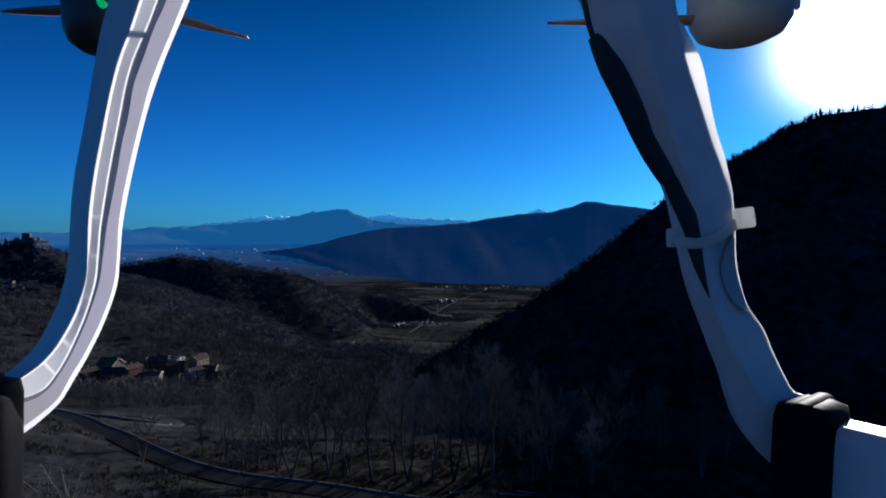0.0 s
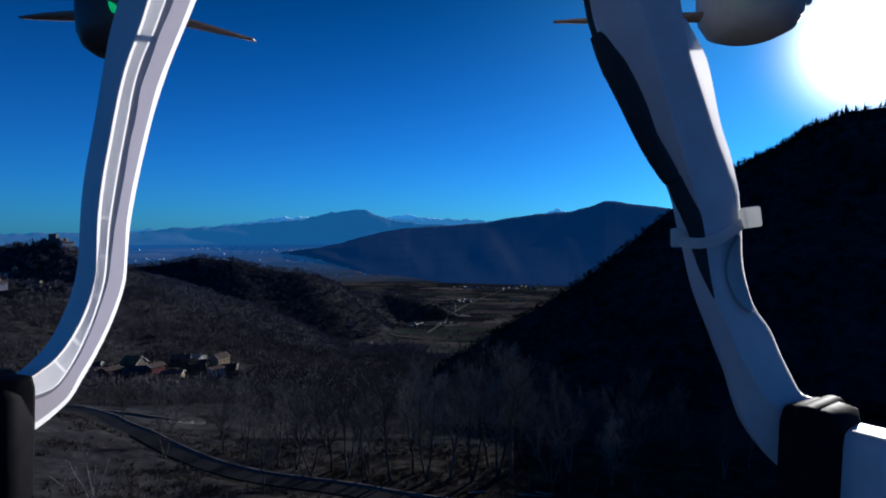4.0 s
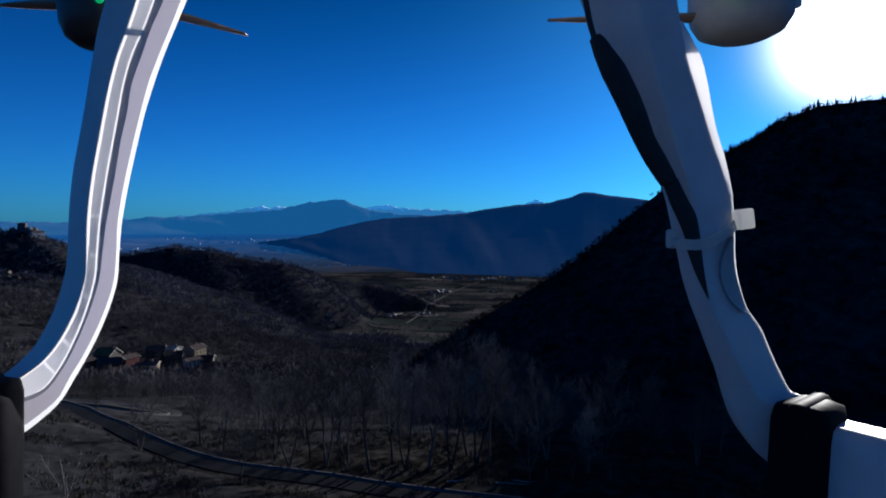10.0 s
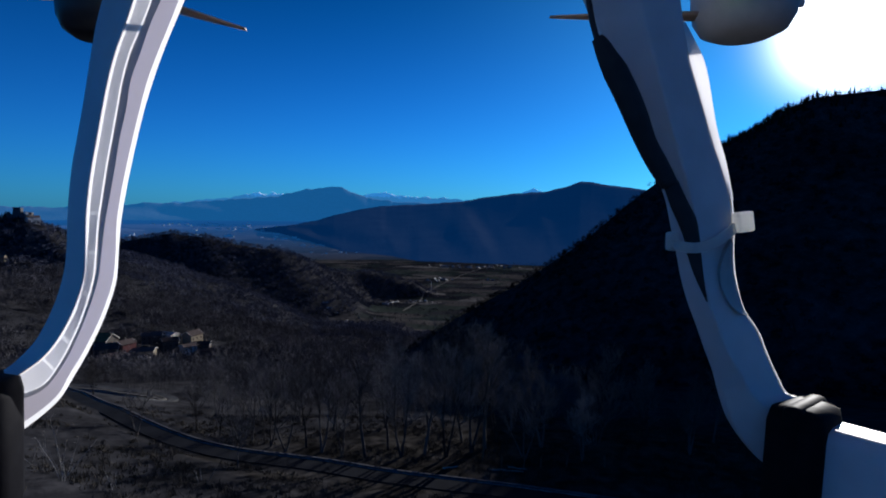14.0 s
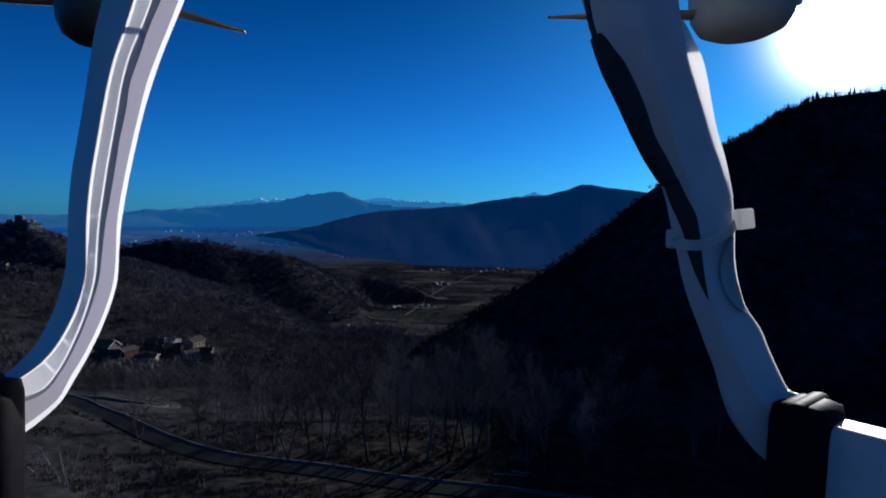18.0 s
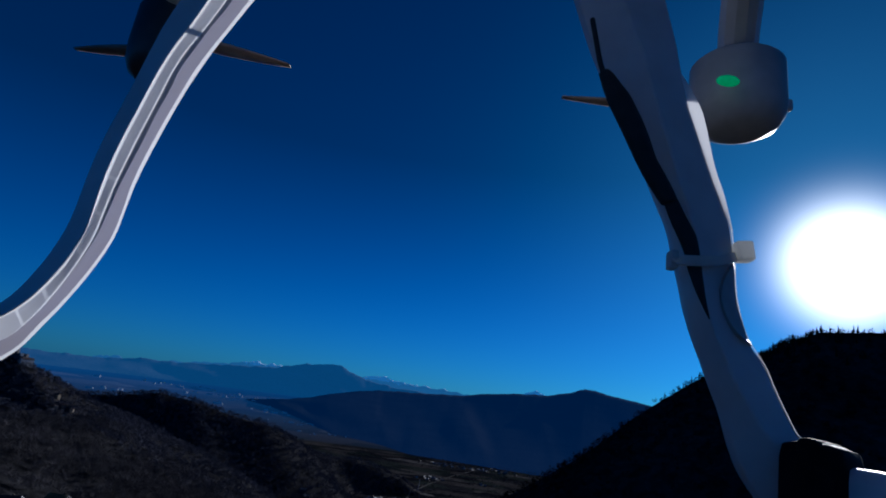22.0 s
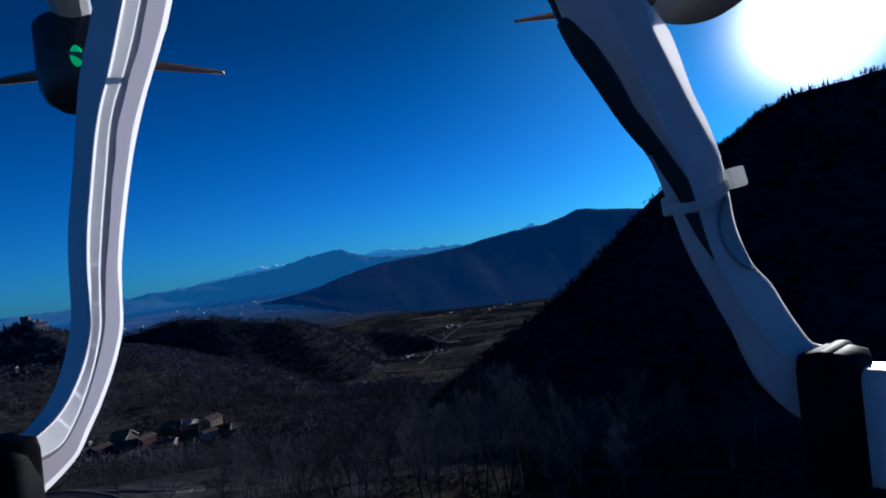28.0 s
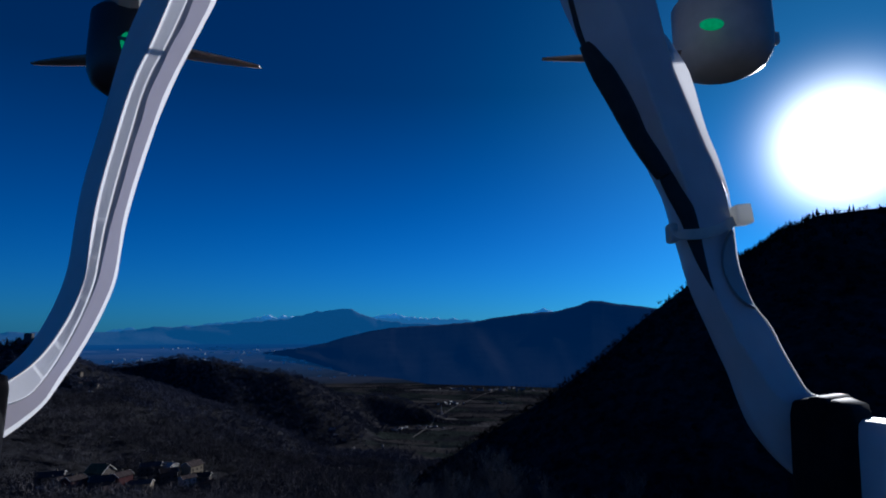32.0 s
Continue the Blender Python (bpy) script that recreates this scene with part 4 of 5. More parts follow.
# ---- houses ----
def house(w, d, h, pitch, wall, roof, label, group="", chimney=True, rows=2, category="house"):
    """A gabled house: walls, two roof slopes with eaves, windows and a door."""
    ob = new("house")
    tagged(ob, label, category, group)
    bm = bmesh.new()
    rise = d / 2 * math.tan(radians(pitch))
    v = [bm.verts.new(p) for p in [(-w / 2, -d / 2, -3), (w / 2, -d / 2, -3), (w / 2, d / 2, -3), (-w / 2, d / 2, -3), (-w / 2, -d / 2, h), (w / 2, -d / 2, h), (w / 2, d / 2, h), (-w / 2, d / 2, h), (-w / 2, 0, h + rise), (w / 2, 0, h + rise)]]
    for f in [(0, 1, 5, 4), (2, 3, 7, 6), (1, 2, 6, 9, 5), (3, 0, 4, 8, 7)]:
        bm.faces.new([v[i] for i in f])
    part("wall", bm, wall, ob)
    for s in (-1, 1):
        bm = bmesh.new()
        e, k = 0.5, 0.22
        y0, z0 = s * (d / 2 + e), h - e * math.tan(radians(pitch))
        a = [(-w / 2 - e, y0, z0), (w / 2 + e, y0, z0), (w / 2 + e, 0, h + rise), (-w / 2 - e, 0, h + rise)]
        lo, hi = [bm.verts.new(p) for p in a], [bm.verts.new((p[0], p[1], p[2] + k)) for p in a]
        bm.faces.new(hi)
        bm.faces.new(lo[::-1])
        for i in range(4):
            bm.faces.new((lo[i], lo[(i + 1) % 4], hi[(i + 1) % 4], hi[i]))
        bmesh.ops.recalc_face_normals(bm, faces=bm.faces)
        part("roof_slope", bm, roof, ob)
        # white strips along the gables put the roof edges' sunlight into colour
        for x in (-w / 2 - e - 0.06, w / 2 + e + 0.06):
            bm = box_bm((0.1, math.hypot(d / 2 + e, (d / 2 + e) * math.tan(radians(pitch))), 0.34))
            bmesh.ops.rotate(bm, cent=(0, 0, 0), matrix=Matrix.Rotation(-s * radians(pitch), 3, "X"), verts=bm.verts)
            bmesh.ops.translate(bm, vec=(x, y0 / 2, (z0 + h + rise) / 2 + 0.1), verts=bm.verts)
            part("bargeboard", bm, M_PLASTER[0], ob, "pale strip for the sunlit edge of the gable")
    n = max(2, int(w / 3))
    for s in (-1, 1):
        for r in range(rows):
            for i in range(n):
                x = -w / 2 + (i + 0.5) * w / n
                z = 1.5 + r * 2.8
                if z > h - 0.8:
                    continue
                win = part("window", box_bm((0.9, 0.12, 1.3), (x, s * (d / 2 + 0.03), z)), M_GLASS, ob)
                part("sill", box_bm((1.1, 0.24, 0.1), (x, s * (d / 2 + 0.06), z - 0.72)), M_STONE, win)
    part("door", box_bm((1.1, 0.12, 2.1), (w / 2 - w / n, -d / 2 - 0.06, 0.2)), M_SHUTTER, ob)
    if chimney:
        part("chimney", box_bm((0.7, 0.7, 1.8), (w * 0.22, d * 0.2, h + rise * 0.6 + 0.7), 0.04), M_STONE, ob)
    return ob


def far_house(w, d, h, wall, roof, label, group):
    ob = new("village_house")
    tagged(ob, label, "house", group)
    rise = d * 0.28
    bm = bmesh.new()
    v = [bm.verts.new(p) for p in [(-w / 2, -d / 2, -2), (w / 2, -d / 2, -2), (w / 2, d / 2, -2), (-w / 2, d / 2, -2), (-w / 2, -d / 2, h), (w / 2, -d / 2, h), (w / 2, d / 2, h), (-w / 2, d / 2, h), (-w / 2, 0, h + rise), (w / 2, 0, h + rise)]]
    for f in [(0, 1, 5, 4), (2, 3, 7, 6), (1, 2, 6, 9, 5), (3, 0, 4, 8, 7)]:
        bm.faces.new([v[i] for i in f])
    part("wall", bm, wall, ob)
    bm = bmesh.new()
    e = 0.6
    p = [bm.verts.new(q) for q in [(-w / 2 - e, -d / 2 - e, h - 0.2), (w / 2 + e, -d / 2 - e, h - 0.2), (w / 2 + e, 0, h + rise + 0.25), (-w / 2 - e, 0, h + rise + 0.25), (w / 2 + e, d / 2 + e, h - 0.2), (-w / 2 - e, d / 2 + e, h - 0.2)]]
    bm.faces.new((p[0], p[1], p[2], p[3]))
    bm.faces.new((p[3], p[2], p[4], p[5]))
    part("roof", bm, roof, ob)
    return ob


def place(ob, x, y, rz, s=1.0):
    ob.matrix_basis = Matrix.Translation(on_ground(x, y)) @ Matrix.Rotation(radians(rz), 4, "Z") @ Matrix.Diagonal((s, s, s, 1))
    return ob


WHITE, OCHRE, RED, RUBBLE = M_PLASTER
G = "hamlet houses"
# the hamlet on its terrace: x, y, turn, width, depth, wall height, pitch, wall, roof, label
for x, y, rz, w, d, h, pitch, wall, roof, label in [
        (-220, 336, 20, 15, 9, 5.5, 24, RUBBLE, M_TILES, "long stone house with a dark tiled roof"),
        (-208, 330, 70, 8, 8, 7.0, 34, WHITE, M_TILES, "white gabled house with a dark loft opening"),
        (-200, 327, 65, 9, 8, 10.5, 20, RED, M_TILES, "dark red rendered house with a tiled roof"),
        (-195, 342, -12, 11, 10, 12.0, 36, RUBBLE, M_OCHRE_ROOF, "tall stone house with a steep ochre roof"),
        (-187, 332, 12, 12, 9, 9.5, 30, RUBBLE, M_TILES, "broad stone house with a dark shaded front"),
        (-180, 336, 68, 9, 8, 11.5, 22, RED, M_TILES, "tall red rendered house with timber eaves"),
        (-170, 338, 10, 12, 7, 7.5, 22, OCHRE, M_TILES, "ochre house with a long lean roof"),
        (-166, 329, 15, 10, 7, 5.5, 22, RUBBLE, M_LIT_ROOF, "low stone barn with a pale roof"),
        (-184, 320, 20, 9, 7, 6.0, 26, OCHRE, M_TILES, "ochre cottage below the tall stone house"),
        (-175, 317, 62, 9, 7, 7.5, 38, RUBBLE, M_TILES, "stone cottage with a steep open gable"),
        (-197, 317, -35, 8, 6, 4.5, 24, RUBBLE, M_TILES, "small stone cottage at the hamlet's lower edge"),
        (-170, 321, 50, 8, 6, 5.0, 24, OCHRE, M_TILES, "small ochre outbuilding with a brown roof"),
        (-160, 323, 80, 3.5, 3.5, 8.0, 20, WHITE, M_TILES, "narrow white plastered house among bare trees"),
        (-214, 320, 55, 8, 6, 4.0, 24, WHITE, M_LIT_ROOF, "small pale shed at the hamlet's edge"),
        (-194, 398, 20, 12, 8, 6.5, 24, RUBBLE, M_TILES, "stone cottage with a brown tiled roof"),
        (-186, 404, -15, 11, 8, 6.0, 20, WHITE, M_LIT_ROOF, "white cottage with a bright sunlit roof"),
        (-180, 393, 35, 10, 7, 7.5, 28, RUBBLE, M_TILES, "stone house on the terrace among bare trees"),
        (-170, 406, 70, 11, 8, 9.5, 30, OCHRE, M_TILES, "ochre farmhouse with timbered gable"),
        (-162, 402, 10, 11, 7, 6.5, 26, RUBBLE, M_TILES, "stone shed beside the farmhouse"),
        (-168, 394, 55, 9, 6, 6.0, 26, WHITE, M_TILES, "small white house on the terrace"),
        (-157, 396, 24, 9, 6, 5.0, 22, RUBBLE, M_TILES, "open timber barn at the end of the terrace")]:
    place(house(w, d, h, pitch, wall, roof, label, G, rows=3 if h > 8.5 else 2 if h > 5 else 1), x, y, rz)

# old town below the castle, villages on the valley floor
KINDS = [far_house(11, 9, 7, WHITE, M_TILES, "white plastered town house with a tiled roof", "town houses on the castle hill"),
         far_house(10, 8, 9, OCHRE, M_TILES, "tall ochre town house with a tiled roof", "town houses on the castle hill"),
         far_house(13, 9, 6, RUBBLE, M_TILES, "stone town house with a brown roof", "town houses on the castle hill")]
FLAT = [far_house(14, 10, 6, WHITE, M_TILES, "white village house on the valley floor", "valley village houses"),
        far_house(12, 10, 7, OCHRE, M_TILES, "ochre village house on the valley floor", "valley village houses"),
        far_house(22, 11, 5, RUBBLE, M_LIT_ROOF, "long grey farm shed on the valley floor", "valley village houses")]
random.seed(9)


def cluster(kinds, cx, cy, sx, sy, n, size=1.0, skew=0.0):
    for _ in range(n):
        dx, dy = random.gauss(0, sx), random.gauss(0, sy)
        k = random.choice(kinds)
        x, y = cx + dx, cy + dy + skew * dx
        c = copy_thing(k, Matrix.Identity(4))
        place(c, x, y, random.uniform(0, 180), size * random.uniform(0.75, 1.15))


cluster(KINDS, -484, 585, 9, 7, 18, 0.5, -0.3)
cluster(KINDS, -510, 600, 12, 8, 10, 0.5)
cluster(KINDS, -578, 722, 14, 7, 16, 0.55)
cluster(KINDS, -458, 624, 6, 4, 3, 0.55)
cluster(KINDS, -450, 752, 11, 4, 8, 0.5)
cluster(KINDS, -448, 733, 6, 3, 3, 0.45)
cluster(FLAT, -178, 984, 8, 4, 5, 0.36)
cluster(FLAT, -150, 958, 5, 3, 3, 0.36)
cluster(FLAT, -114, 986, 10, 5, 3, 0.34)
cluster(FLAT, -106, 1236, 10, 8, 10, 0.42)
cluster(FLAT, -60, 1264, 22, 9, 14, 0.42)
cluster(FLAT, -54, 1400, 16, 14, 6, 0.42)
cluster(FLAT, 20, 1650, 28, 24, 14, 0.5)
cluster(FLAT, 47, 2040, 24, 20, 16, 0.5)
cluster(FLAT, 160, 2030, 60, 30, 44, 0.5)
cluster(FLAT, 230, 2040, 30, 40, 14, 0.5)
cluster(FLAT, 150, 1670, 16, 14, 6, 0.45)
FAR = [far_house(46, 14, 6, M_FAR_TOWN, M_FAR_ROOF, "long pale building in the far plain", "buildings in the far plain"),
       far_house(24, 14, 7, M_FAR_TOWN, M_FAR_TOWN, "pale house in the far plain", "buildings in the far plain")]


def far_cluster(cx, cy, sx, sy, n, size=1.0):
    for _ in range(n):
        c = copy_thing(random.choice(FAR), Matrix.Identity(4))
        place(c, cx + random.gauss(0, sx), cy + random.gauss(0, sy), random.gauss(15, 12), size * random.uniform(0.5, 0.9))


far_cluster(-700, 3150, 170, 70, 22)
far_cluster(-1000, 3500, 260, 60, 26)
far_cluster(-1350, 3750, 360, 60, 30)
far_cluster(-1500, 3100, 250, 60, 18)
far_cluster(-590, 2800, 90, 60, 24, 0.36)
far_cluster(-440, 2500, 50, 40, 10, 0.3)
for k, o in enumerate(FAR):
    place(o, -900 + 60 * k, 3300 + 40 * k, 12, 0.8)
for k, o in enumerate(KINDS):
    place(o, -473 - 9 * k, 589 + 4 * k, 60 + 30 * k, 0.8 - 0.1 * k)
for k, o in enumerate(FLAT):
    place(o, -112 + 12 * k, 1226 + 10 * k, 20 * k, 0.45)


def castle():
    """A walled castle with a square keep on the wooded knoll."""
    ob = tagged(new("castle"), "grey stone castle with a square keep on a wooded knoll", "castle")
    for nm, size, at in [("keep", (15, 13, 22), (0, 0, 9)), ("hall", (26, 11, 12), (14, 2, 4)), ("curtain_wall", (46, 3, 7), (4, -14, 1)), ("gate_tower", (6, 6, 12), (-14, -10, 4))]:
        p = part(nm, box_bm(size, at, 0.15), M_CASTLE, ob)
        top = at[2] + size[2] / 2
        for k in range(int(size[0] // 3)):
            part("merlon", box_bm((1.4, 1.0, 1.5), (at[0] - size[0] / 2 + 1.2 + 3 * k, at[1] - size[1] / 2 + 0.5, top + 0.72)), M_CASTLE, p)
        for k in range(int(size[0] // 7) + 1):
            part("window", box_bm((1.2, 0.2, 2.0), (at[0] - size[0] / 2 + 3 + 6 * k, at[1] - size[1] / 2 - 0.02, top - 4)), M_GLASS, p)
    return ob


place(castle(), -566, 800, 12, 0.62)
church = house(20, 10, 9, 30, WHITE, M_TILES, "white church with a bright facade below the castle", chimney=False, category="church")
part("bell_tower", box_bm((4.5, 4.5, 19), (-8, 3, 8), 0.1), WHITE, church)
place(church, -547, 800, 60, 0.8)
kf = copy_thing(CONIFER, Matrix.Identity(4))
place(kf, -556, 806, 10, 0.9)
for k in range(46):
    c = copy_thing(CONIFER, Matrix.Identity(4))
    x, y = -578 + random.gauss(0, 27), 803 + random.gauss(0, 9)
    while abs(x / y + 0.684) < 0.014 and y < 803:
        x, y = -578 + random.gauss(0, 27), 803 + random.gauss(0, 9)
    place(c, x, y, random.uniform(0, 360), random.uniform(0.5, 1.1))
    c["group"], c["label"] = "conifers round the castle", "dark cypress-like conifer beside the castle"


# ---- fence posts, masts ----
def fence_post(x, y, h, lean):
    ob = new("fence_post", None)
    tagged(ob, "weathered wooden stake in the dry meadow", "post", "meadow stakes")
    r = Rods()
    r.rod(Vector((0, 0, -0.3)), Vector((lean, 0, h)), 0.09, 0.07, 7)
    child("stake", mesh_of("stake", r.v, r.f, M_POST), ob)
    return place(ob, x, y, 0)


for x, y, h, lean in [(6.2, 76, 2.2, .3), (8.6, 74, 1.6, 0), (11.5, 74, 1.7, .1), (13.6, 73.5, 1.6, .05), (17, 74, 1.5, .2), (5, 79, 1.8, -.1), (22, 74, 1.5, .0)]:
    fence_post(x, y, h, lean)


def mast(x, y, h):
    ob = tagged(new("lattice_mast"), "tall pale mast standing on the valley floor", "mast")
    r = Rods()
    for k in range(4):
        a = math.pi / 4 + k * math.pi / 2
        r.rod(Vector((2.2 * math.cos(a), 2.2 * math.sin(a), -1)), Vector((0.4 * math.cos(a), 0.4 * math.sin(a), h)), 0.4, 0.25, 5)
    child("legs", mesh_of("legs", r.v, r.f, M_PLASTER[0]), ob)
    return place(ob, x, y, 0)


mast(-14, 1420, 26)


def bare_shrub(seed, h, n):
    """Pale leafless shoots rising from one root."""
    random.seed(seed)
    ob = tagged(new("bare_shrub"), "pale leafless shoots on the steep grass bank", "shrub", "shrubs on the bank")
    for _ in range(n):
        r = Rods()
        p = Vector((random.gauss(0, 0.5), random.gauss(0, 0.5), -0.3))
        d = Vector((random.gauss(0, 0.28), random.gauss(0, 0.28), 1)).normalized()
        l, w = h * random.uniform(0.6, 1.05), 0.04
        for k in range(7):
            d = (d + Vector((random.gauss(0, 0.07), random.gauss(0, 0.07), 0))).normalized()
            q = p + d * l / 7
            r.rod(p, q, w, w * 0.82, 5)
            if k > 1:
                for _ in range(2):
                    e = (d + Vector((random.gauss(0, 0.6), random.gauss(0, 0.6), 0.1))).normalized()
                    r.rod(q, q + e * l * random.uniform(0.06, 0.16), w * 0.5, 0.006, 3)
            p, w = q, w * 0.82
        child("shoot", mesh_of("shoot", r.v, r.f, M_PALE_BARK), ob)
    return ob


for k, (x, y, h, n) in enumerate([(-37.6, 57.5, 6.0, 4), (-36.2, 56.2, 4.5, 3), (-41.5, 60.5, 4.0, 3), (-31.5, 57.0, 2.6, 3), (-25.5, 62.5, 2.2, 3)]):
    place(bare_shrub(70 + k, h, n), x, y, 40 * k)


def fallen_log(x, y, rz, l, r):
    ob = tagged(new("fallen_log"), "pale fallen trunk lying on the dry meadow", "log", "fallen trunks")
    q = Rods()
    spine = [Vector((-l / 2 + l * k / 6, random.gauss(0, 0.05), r + random.gauss(0, 0.02))) for k in range(7)]
    for k, p in enumerate(spine):
        for i in range(8):
            a = math.pi * i / 4
            q.v.append(p + Vector((0, math.cos(a), math.sin(a))) * r * (1 - 0.08 * k))
            if k:
                q.f.append((8 * k - 8 + i, 8 * k - 8 + (i + 1) % 8, 8 * k + (i + 1) % 8, 8 * k + i))
    q.f += [tuple(range(8)), tuple(range(55, 47, -1))]
    child("trunk", mesh_of("trunk", q.v, q.f, M_PALE_BARK, True), ob)
    return place(ob, x, y, rz)


for x, y, rz, l, r in [(9.2, 72.5, -8, 4.2, 0.14), (10.6, 73.4, -15, 2.6, 0.11), (2.0, 73.6, 20, 2.2, 0.12)]:
    fallen_log(x, y, rz, l, r)


def utility_pole(x, y, h):
    ob = tagged(new("utility_pole"), "tall grey utility pole on the open slope", "pole")
    r = Rods()
    r.rod(Vector((0, 0, -0.5)), Vector((0, 0, h)), 0.17, 0.11, 8)
    child("post", mesh_of("post", r.v, r.f, M_POST, True), ob)
    part("crossarm", box_bm((1.8, 0.12, 0.14), (0, 0, h - 0.6), 0.02), M_POST, ob)
    for x0 in (-0.75, 0, 0.75):
        part("insulator", box_bm((0.1, 0.1, 0.22), (x0, 0, h - 0.42), 0.03), M_PLASTER[0], ob)
    return place(ob, x, y, 20)


utility_pole(-372, 471, 13)
utility_pole(-206, 422, 10)


# ---- the drone that carries the camera ----
DRONE = tagged(new("quadcopter_drone"), "white plastic quadcopter hovering high over the hillside", "drone")
DRONE.matrix_basis = pose(0, 0, EYE_Z, DRONE_TURN[0] - 90, 0, DRONE_TURN[2])


def sweep(points, profile, steps=8, closed=True, scale=None, facing=Vector((0, -1, 0)), shear=None):
    """A bmesh swept along a smooth line: profile in (across, towards the eye)."""
    line = lerp_line(points, steps)
    bm = bmesh.new()
    rings = []
    for i, p in enumerate(line):
        d = (line[min(i + 1, len(line) - 1)] - line[max(i - 1, 0)]).normalized()
        side = d.cross(facing).normalized()
        front = side.cross(d).normalized()
        k = scale(i / (len(line) - 1)) if scale else 1.0
        w = shear(i / (len(line) - 1)) if shear else 0.0
        rings.append([bm.verts.new(p + side * ((u + w * v) * k) + front * (v * k)) for u, v in profile])
    n = len(profile)
    for a, b in zip(rings, rings[1:]):
        for i in range(n if closed else n - 1):
            j = (i + 1) % n
            bm.faces.new((a[i], a[j], b[j], b[i]))
    if closed:
        bm.faces.new(rings[0][::-1])
        bm.faces.new(rings[-1])
    bmesh.ops.recalc_face_normals(bm, faces=bm.faces)
    return bm


def tube(points, r, steps=8, sides=10):
    return sweep(points, [(r * math.cos(2 * math.pi * k / sides), r * math.sin(2 * math.pi * k / sides)) for k in range(sides)], steps)


def soft(bm, width, seg=2):
    sharp = [e for e in bm.edges if len(e.link_faces) == 2 and e.calc_face_angle() > 0.6]
    bmesh.ops.bevel(bm, geom=sharp, offset=width, segments=seg, affect="EDGES", profile=0.6)
    return bm


# leg edges fitted to the camera's view: slopes across and up per metre ahead
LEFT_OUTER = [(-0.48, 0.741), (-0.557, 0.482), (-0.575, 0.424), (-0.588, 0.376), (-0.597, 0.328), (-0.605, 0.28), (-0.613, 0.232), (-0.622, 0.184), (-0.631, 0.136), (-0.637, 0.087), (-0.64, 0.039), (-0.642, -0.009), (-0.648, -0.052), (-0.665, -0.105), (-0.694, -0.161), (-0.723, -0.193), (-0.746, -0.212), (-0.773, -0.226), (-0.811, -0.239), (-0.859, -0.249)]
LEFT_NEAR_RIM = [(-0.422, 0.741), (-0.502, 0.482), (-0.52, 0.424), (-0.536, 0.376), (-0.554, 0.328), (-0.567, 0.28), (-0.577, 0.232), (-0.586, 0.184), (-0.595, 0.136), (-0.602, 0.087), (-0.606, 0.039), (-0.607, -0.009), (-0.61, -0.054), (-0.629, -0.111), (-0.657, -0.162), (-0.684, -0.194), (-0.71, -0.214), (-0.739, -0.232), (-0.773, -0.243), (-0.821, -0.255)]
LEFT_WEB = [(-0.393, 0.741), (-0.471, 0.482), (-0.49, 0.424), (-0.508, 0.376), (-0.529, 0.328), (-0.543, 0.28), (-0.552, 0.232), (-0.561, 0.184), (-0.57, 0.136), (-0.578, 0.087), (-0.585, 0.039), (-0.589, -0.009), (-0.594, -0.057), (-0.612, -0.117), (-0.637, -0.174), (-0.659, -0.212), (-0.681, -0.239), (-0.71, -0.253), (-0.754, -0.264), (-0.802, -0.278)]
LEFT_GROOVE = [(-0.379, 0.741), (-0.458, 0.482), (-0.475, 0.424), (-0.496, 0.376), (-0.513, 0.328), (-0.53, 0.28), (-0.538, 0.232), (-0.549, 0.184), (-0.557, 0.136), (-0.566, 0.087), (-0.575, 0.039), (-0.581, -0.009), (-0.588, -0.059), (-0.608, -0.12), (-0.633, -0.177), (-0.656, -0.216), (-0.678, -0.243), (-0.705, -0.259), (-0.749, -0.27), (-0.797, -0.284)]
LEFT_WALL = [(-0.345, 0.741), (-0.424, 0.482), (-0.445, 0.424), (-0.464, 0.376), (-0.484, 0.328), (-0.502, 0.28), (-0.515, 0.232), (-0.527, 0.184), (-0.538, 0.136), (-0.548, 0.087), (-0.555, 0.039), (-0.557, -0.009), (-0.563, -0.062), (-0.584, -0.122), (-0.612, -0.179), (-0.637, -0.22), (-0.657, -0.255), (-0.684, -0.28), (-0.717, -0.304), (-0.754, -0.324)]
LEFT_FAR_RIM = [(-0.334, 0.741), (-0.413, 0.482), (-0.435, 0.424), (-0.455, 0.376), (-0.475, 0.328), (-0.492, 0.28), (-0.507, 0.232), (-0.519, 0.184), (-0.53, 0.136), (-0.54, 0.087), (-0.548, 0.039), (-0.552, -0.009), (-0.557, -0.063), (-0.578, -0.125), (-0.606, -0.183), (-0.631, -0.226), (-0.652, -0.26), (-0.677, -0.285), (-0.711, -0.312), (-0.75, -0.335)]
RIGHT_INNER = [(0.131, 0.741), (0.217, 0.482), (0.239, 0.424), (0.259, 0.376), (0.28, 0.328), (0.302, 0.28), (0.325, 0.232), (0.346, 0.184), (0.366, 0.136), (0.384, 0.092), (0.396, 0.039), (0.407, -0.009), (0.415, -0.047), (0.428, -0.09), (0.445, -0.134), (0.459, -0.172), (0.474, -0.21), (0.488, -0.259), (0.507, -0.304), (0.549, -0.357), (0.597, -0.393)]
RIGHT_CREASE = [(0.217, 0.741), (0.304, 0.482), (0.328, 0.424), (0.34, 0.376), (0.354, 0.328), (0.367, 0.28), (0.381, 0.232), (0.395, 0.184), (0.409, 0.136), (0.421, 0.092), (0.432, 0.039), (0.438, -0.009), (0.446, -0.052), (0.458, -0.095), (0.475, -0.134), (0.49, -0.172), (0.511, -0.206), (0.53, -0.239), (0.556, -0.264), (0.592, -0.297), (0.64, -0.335)]
